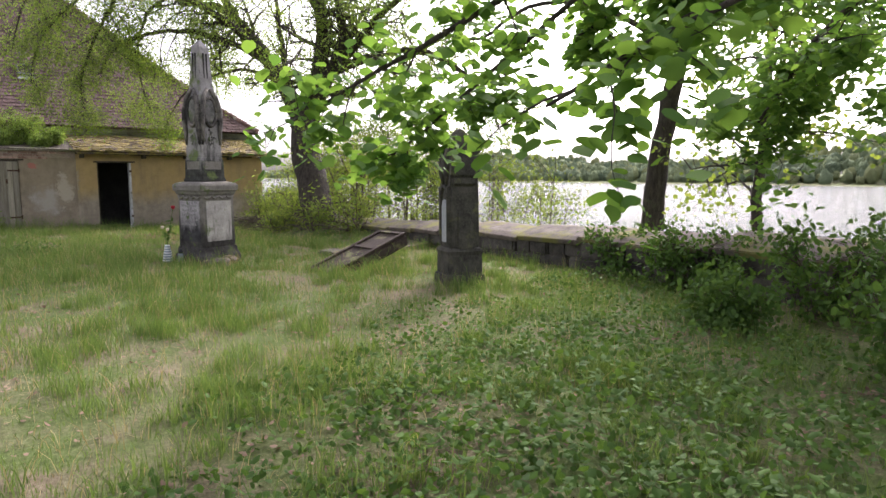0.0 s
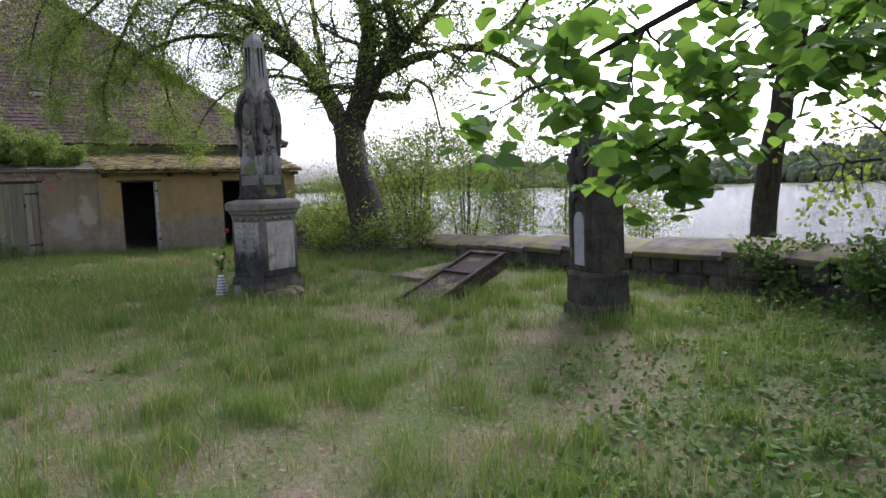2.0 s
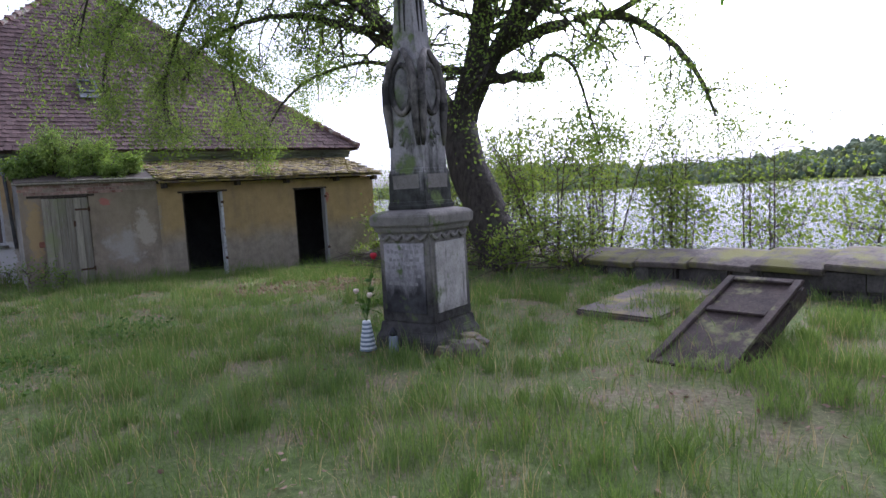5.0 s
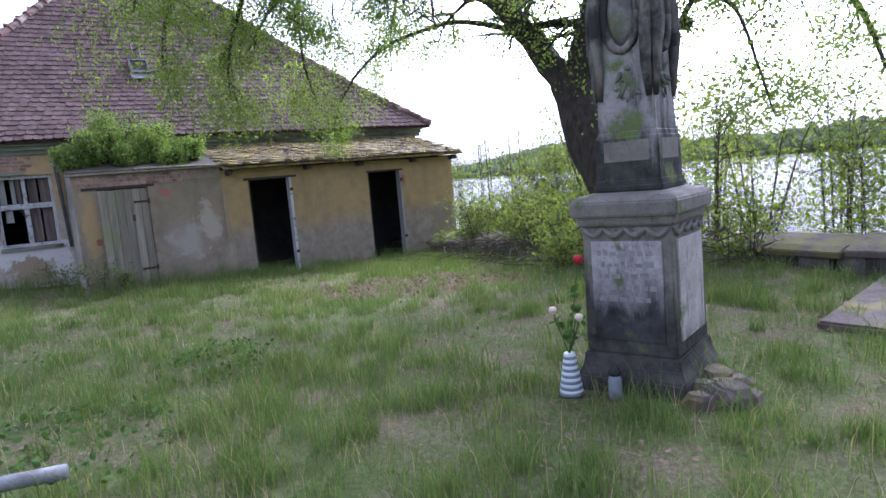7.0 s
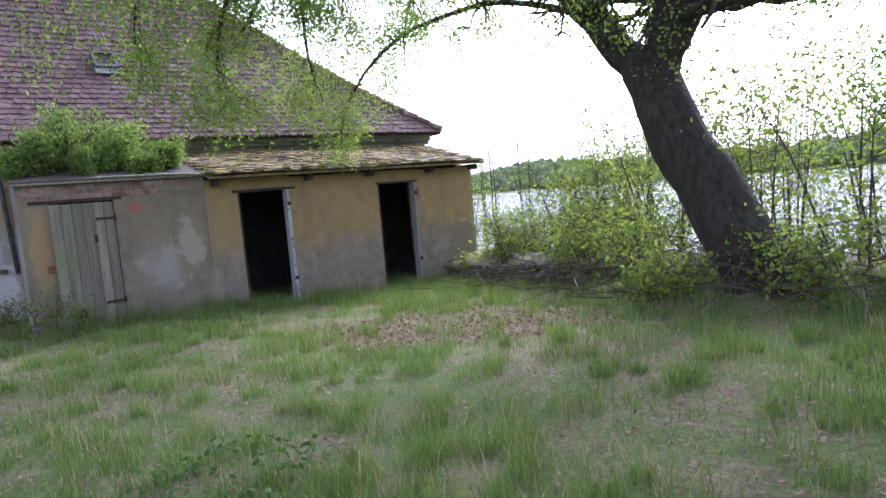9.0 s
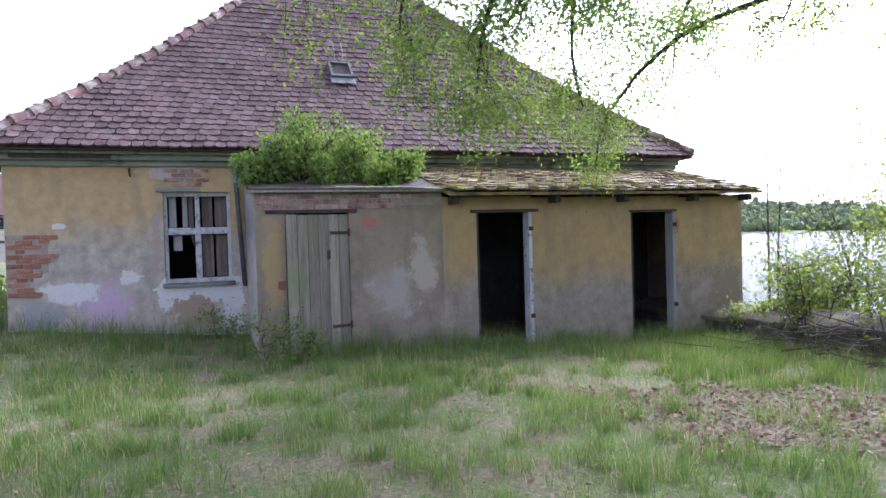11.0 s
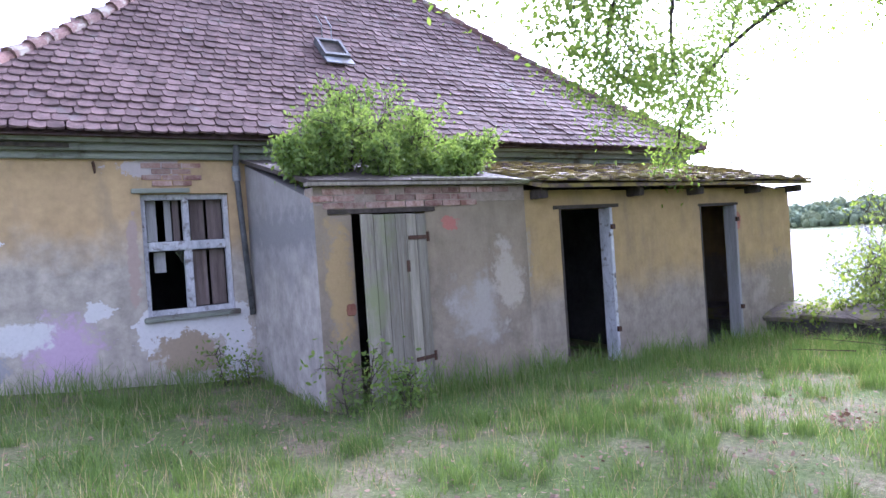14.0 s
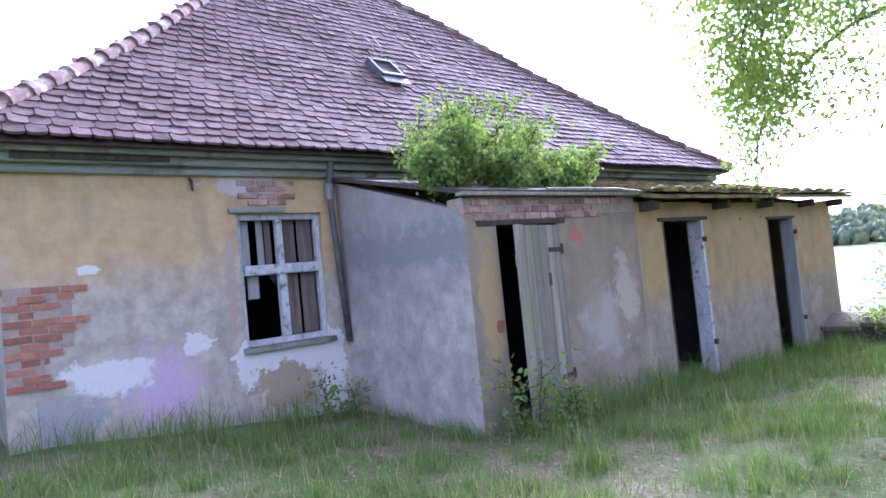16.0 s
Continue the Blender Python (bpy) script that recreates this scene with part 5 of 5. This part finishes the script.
def grass(name, n, hmin, hmax, width, mat, label, box, keep=None, tufts=0, lean_most=0.75, where=0.5, sharp=3.6):
    x, y = RNG.uniform(box[0], box[1], n), RNG.uniform(box[2], box[3], n)
    tuft = np.clip(0.5 + 2.2 * (meadow(x, y) - 0.5), 0, 1)
    ok = RNG.uniform(0, 1, n) < np.clip(0.5 + sharp * (meadow(x, y) - where), 0.2, 1)
    for x0, x1, y0, y1 in ((HX1, FX + 0.02, HY0, HY1), (FX, AX + 0.03, AY0, AY1), (-30, 5, 8.1 + 0, 9.4)):
        if y0 > 8:
            wy = 8.35 - (x + 5) / 18 + 0.1 * np.sin(x * 0.6)
            ok &= np.abs(y - wy) > 0.5
        else:
            ok &= ~((x > x0) & (x < x1) & (y > y0) & (y < y1))
    ok &= (leaf_bed(x, y) > 1) | (RNG.uniform(0, 1, n) < 0.28)
    trod = np.abs(y - (-0.9 + 0.25 * np.sin(x))) < 0.7
    ok &= ~(trod & (x > -12)) | (RNG.uniform(0, 1, n) < 0.4)
    if keep is not None:
        ok &= keep(x, y)
    x, y, tuft = x[ok], y[ok], tuft[ok]
    if tufts:
        k = RNG.integers(0, len(x), tufts)
        rr = RNG.uniform(0.06, 0.24, tufts)
        m = 70
        a = RNG.uniform(0, 6.283, (tufts, m))
        r = rr[:, None] * np.sqrt(RNG.uniform(0, 1, (tufts, m)))
        x, y = (x[k][:, None] + r * np.cos(a)).ravel(), (y[k][:, None] + r * np.sin(a)).ravel()
        tuft = np.repeat(0.25 + 3.2 * rr, m)
    n = len(x)
    z = ground_z(x, y) - 0.02
    h = (hmin + (hmax - hmin) * RNG.uniform(0, 1, n) ** 1.6) * (0.55 + 0.75 * tuft)
    a = RNG.uniform(0, 2 * np.pi, n)
    lean = RNG.uniform(0.05, lean_most, n) * h
    c, s = np.cos(a), np.sin(a)
    fa = RNG.uniform(0, 2 * np.pi, n)
    wx, wy = np.cos(fa) * width * 0.5, np.sin(fa) * width * 0.5
    p0 = np.stack([x, y, z], 1)
    p1 = p0 + np.stack([c * lean * 0.3, s * lean * 0.3, h * 0.55], 1)
    p2 = p0 + np.stack([c * lean, s * lean, h * 0.97], 1)
    w = np.stack([wx, wy, 0 * wx], 1)
    V = np.stack([p0 - w, p0 + w, p1 + w * 0.75, p1 - w * 0.75, p2], 1).reshape(-1, 3)
    k = np.arange(n)[:, None] * 5
    loops = np.concatenate([k + np.array([[0, 1, 2, 3]]), k + np.array([[3, 2, 4]])], 1).ravel()
    sizes = np.tile([4, 3], n)
    return tagged(fast_mesh(name, V, loops, sizes, mat), label, "grass", kind="stuff")


NEAR = (-24.5, 2.5, -5.5, 8.6)
grass("meadow_grass", 420000, 0.025, 0.12, 0.007, m_grass, "patchy green meadow grass", NEAR, where=0.47)
grass("tall_grass", 30000, 0.16, 0.4, 0.006, m_grass, "tall seeding grass in clumps", NEAR, lambda x, y: (patches(x, y, 2.3) > 0.6) | (y > 5), where=0.5)
grass("dry_straw", 60000, 0.05, 0.28, 0.005, m_straw, "dry straw among the grass", NEAR, lambda x, y: (x < -2.5) | (y < 1.5), where=0.45, sharp=2)
grass("matted_straw", 260000, 0.012, 0.05, 0.006, m_straw, "flattened pale dead grass in the bare patches", NEAR, lambda x, y: (meadow(x, y) < 0.52) & ((x < -2.5) | (y < 1.5)), lean_most=5.0, where=0.2, sharp=0)
grass("wall_grass", 26000, 0.15, 0.45, 0.008, m_grass, "taller grass along the house wall", (-25.3, -21.6, -4.5, 9.9), lambda x, y: np.where(y > AY0, x - AX, x - FX) < 0.8)
grass("far_grass", 60000, 0.1, 0.35, 0.02, m_grass, "grass beyond the house and path", (-45, 3, -16, -3), lambda x, y: (x < -25) | (y < -5.5))
grass("bank_grass", 40000, 0.15, 0.45, 0.012, m_grass, "rank grass on the lake bank", (-30, 3, 8.9, 14))

grass("grass_tufts", 60000, 0.08, 0.24, 0.007, m_grass, "dense green tufts of longer grass", NEAR, None, 2000, where=0.52)

n = 60000
x, y = RNG.uniform(-24, 2.5, n), RNG.uniform(-5, 8, n)
ok = (meadow(x, y) < 0.42) & (RNG.uniform(0, 1, n) < 0.5) | (RNG.uniform(0, 1, n) < 0.06)
x, y = x[ok], y[ok]
tagged(leaf_mesh("leaf_litter", np.stack([x, y, ground_z(x, y) + RNG.uniform(0.005, 0.04, len(x))], 1), 0.042, m_dead, None, 0.0, 0.6, 0.75), "brown dead leaves scattered on bare soil", "leaf litter", kind="stuff")
n = 15000
x, y = RNG.uniform(-20.6, -14.8, n), RNG.uniform(2.2, 8.0, n)
ok = leaf_bed(x, y) < 1.0
x, y = x[ok], y[ok]
tagged(leaf_mesh("leaf_bed", np.stack([x, y, ground_z(x, y) + RNG.uniform(0.005, 0.05, len(x))], 1), 0.05, m_russet, None, 0.0, 0.6, 0.7), "bed of russet fallen leaves in the grass", "leaf litter", kind="stuff")
# broad weeds
pts = []
for cx, cy, rr, k, h in ((-14.6, 1.5, 0.6, 260, 0.25), (-13.3, 0.0, 0.9, 450, 0.25), (-16.5, -0.6, 0.8, 160, 0.14), (-2.2, 2.6, 1.4, 1000, 0.13), (-0.8, 3.6, 1.3, 1200, 0.24), (-2.0, 4.8, 1.5, 900, 0.26), (-4.0, 5.8, 1.2, 500, 0.25), (-9.5, -1.0, 0.7, 500, 0.14), (-20, -3.0, 0.8, 500, 0.2), (-2.6, 0.9, 0.7, 600, 0.12), (-3.2, 3.4, 1.6, 1500, 0.2), (-1.6, 2.0, 1.2, 1300, 0.2), (-4.6, 4.3, 1.3, 800, 0.16), (-3.8, 1.9, 0.8, 500, 0.14), (-5.2, 6.9, 1.1, 700, 0.3), (-3.0, 5.2, 1.2, 900, 0.3), (-2.4, 3.0, 1.5, 1600, 0.34), (-0.9, 2.2, 1.0, 1000, 0.3)):
    r, a = rr * np.sqrt(RNG.uniform(0, 1, k)), RNG.uniform(0, 6.283, k)
    x, y = cx + r * np.cos(a), cy + r * np.sin(a)
    pts.append(np.stack([x, y, ground_z(x, y) + RNG.uniform(0.02, 1, k) * h * (1 - 0.6 * (r / rr) ** 2)], 1))
tagged(leaf_mesh("broad_weeds", np.concatenate(pts), 0.055, m_leaf_dark, None, 0.0, 0.6, 0.5), "dark green nettles and broad-leaved weeds", "weeds", kind="stuff")

# ---- small pieces: tiles and bricks ----
TW, TE, TL = 0.185, 0.195, 0.42


def tile_mesh(name, mat, jitter):
    s = Shape()
    w, t = TW / 2 - 0.006, 0.028
    prof = [(-w, TL)] + [(-w * math.cos(a), w * 0.55 * (1 - math.sin(a))) for a in (math.pi * k / 6 for k in range(7))] + [(w, TL)]
    k = len(prof)
    s.add([(u, v, t) for u, v in prof] + [(u, v, 0) for u, v in prof], [tuple(range(k))] + [(i, i + k, (i + 1) % k + k, (i + 1) % k) for i in range(k)])
    me = bpy.data.meshes.new(name)
    me.from_pydata(s.v, [], s.f)
    me.materials.append(mat)
    return me


def lay_tiles(parent, mat, x_at, rows, y_span, near, sag):
    me = tile_mesh("tile", mat, 0)
    base = np.array([v.co[:] for v in me.vertices])
    polys = [list(p.vertices) for p in me.polygons]
    joined, single = Shape(), 0
    for r in range(rows):
        o, up, nr = x_at(r)
        y0, y1 = y_span(o.x)
        y = y0 + (0.5 if r % 2 else 1.0) * TW
        while y < y1 - TW * 0.3:
            p = o + Vector((0, y, 0)) + nr * (0.012 + sag * R.random() + sag * 1.5 * math.sin(y * 1.7 + r * 0.4) * 0.5)
            tw, sk = R.gauss(0, 0.035), R.gauss(0, 0.03)
            side = (Vector((0, 1, 0)) + up * tw + nr * sk).normalized()
            u2 = (up - nr * (0.08 + abs(R.gauss(0, 0.02))) - Vector((0, 1, 0)) * tw).normalized()
            n2 = side.cross(u2)
            if n2.dot(nr) < 0:
                n2.negate()
            m = Matrix(((side.x, u2.x, n2.x, p.x), (side.y, u2.y, n2.y, p.y), (side.z, u2.z, n2.z, p.z), (0, 0, 0, 1)))
            if near(r, y) and single < 300:
                t = new("tile", me)
                t.parent = parent
                t.matrix_parent_inverse = Matrix.Identity(4) if parent.type != "EMPTY" else parent.matrix_basis.inverted()
                t.matrix_basis = m
                single += 1
            else:
                joined.add([m @ Vector(b) for b in base], polys)
            y += TW
    tagged(part("tiles", joined, mat, parent), kind="stuff")


def main_row(r):
    slope_len = math.hypot(EX0 - APEX.x, APEX.z - EZ)
    s = (r * TE) / slope_len
    x = EX0 + 0.06 - (EX0 - APEX.x) * s
    x2 = x - 0.1
    up = Vector((x2 - x, 0, roof_z(x2) - roof_z(x))).normalized()
    nr = Vector((up.z, 0, -up.x))
    return Vector((x, 0, roof_z(x) + 0.03)), up, nr


lay_tiles(roof, m_tile, main_row, 45, hip_y, lambda r, y: r < 8 and -3.2 < y < 4, 0.012)


def lean_row(r):
    up = Vector((FX - AX - 0.35, 0, 0.67)).normalized()
    nr = Vector((up.z, 0, -up.x))
    return Vector((AX + 0.42, 0, 2.165)) + up * r * TE, up, nr


lay_tiles(lean_roof, m_tile_moss, lean_row, 14, lambda x: (3.66, AY1 + 0.2), lambda r, y: r < 6, 0.02)

# slipped tile ends along the lean-to edge
for k in range(14):
    y = 3.8 + 0.43 * k + R.uniform(-0.1, 0.1)
    part("moss_clump", Shape().loft([[Vector((AX + 0.36 - q * R.uniform(0.1, 0.3) + r * 0.07 * math.cos(t), y + r * R.uniform(0.07, 0.16) * math.sin(t), 2.235 + q * 0.05 + z)) for t in (2 * math.pi * j / 8 for j in range(8))] for r, z, q in ((1, 0, 0), (0.85, 0.03, 0), (0.4, 0.05, 0))]), m_moss, lean_roof, "yellow-brown moss cushion")
# half-round hip tiles
for side in (0, 1):
    a = Vector((EX0 + 0.05, hip_y(EX0)[side], EZ + 0.06))
    L0 = 30
    for k in range(L0):
        xk = EX0 - (EX0 - APEX.x) * (k + 0.0) / L0
        xn = EX0 - (EX0 - APEX.x) * (k + 1.25) / L0
        p0, p1 = Vector((xk, hip_y(xk)[side], roof_z(xk) + 0.05 + R.uniform(0, .015))), Vector((xn, hip_y(xn)[side], roof_z(xn) + 0.03))
        part("hip_tile", Shape().tube([p0, p0.lerp(p1, 0.5), p1], [0.115, 0.1, 0.085], 10), m_hip, roof)


def bricks(parent, mat, x, y0, y1, z0, z1, keep, proud=0.012):
    me = bpy.data.meshes.new("brick")
    s = Shape().box(-0.04, 0.012, 0.004, 0.236, 0.004, 0.066)
    me.from_pydata(s.v, [], s.f)
    me.materials.append(mat)
    z, r = z0, 0
    while z < z1 - 0.03:
        y = y0 - (0.12 if r % 2 else 0)
        while y < y1:
            if keep(y + 0.12, z + 0.035):
                b3 = new("brick", me)
                b3.parent = parent
                b3.matrix_parent_inverse = parent.matrix_basis.inverted()
                b3.matrix_basis = pose(x + R.uniform(-0.012, proud), y, z, R.uniform(-1, 1), 0, R.uniform(-1.5, 1.5))
            y += 0.25
        z += 0.077
        r += 1


bricks(wall, m_brick, FX, -2.84, -2.1, 0.72, 1.74, lambda y, z: y < -2.2 - 0.28 * (z < 1.15) + 0.1 * math.sin(z * 19) and y > -2.78)
part("mortar_bed", Shape().box(FX - 0.01, FX + 0.004, -2.84, -2.25, 1.1, 1.72).box(FX - 0.01, FX + 0.004, -2.84, -2.52, 0.72, 1.1), m_mortar, wall)
bricks(wall, m_brick_pale, FX, -0.35, 0.1, 2.5, 2.83, lambda y, z: y - 0.1 < 0.2 - (z > 2.72) * 0.1)
bricks(annex, m_brick_pale, AX, 0.95, 3.5, 1.955, 2.19, lambda y, z: y < 3.5 - (2.19 - z) * 3)
part("brick_course", Shape().box(AX - 0.25, AX, AY0, 3.7, 2.002, 2.195), m_mortar, annex)
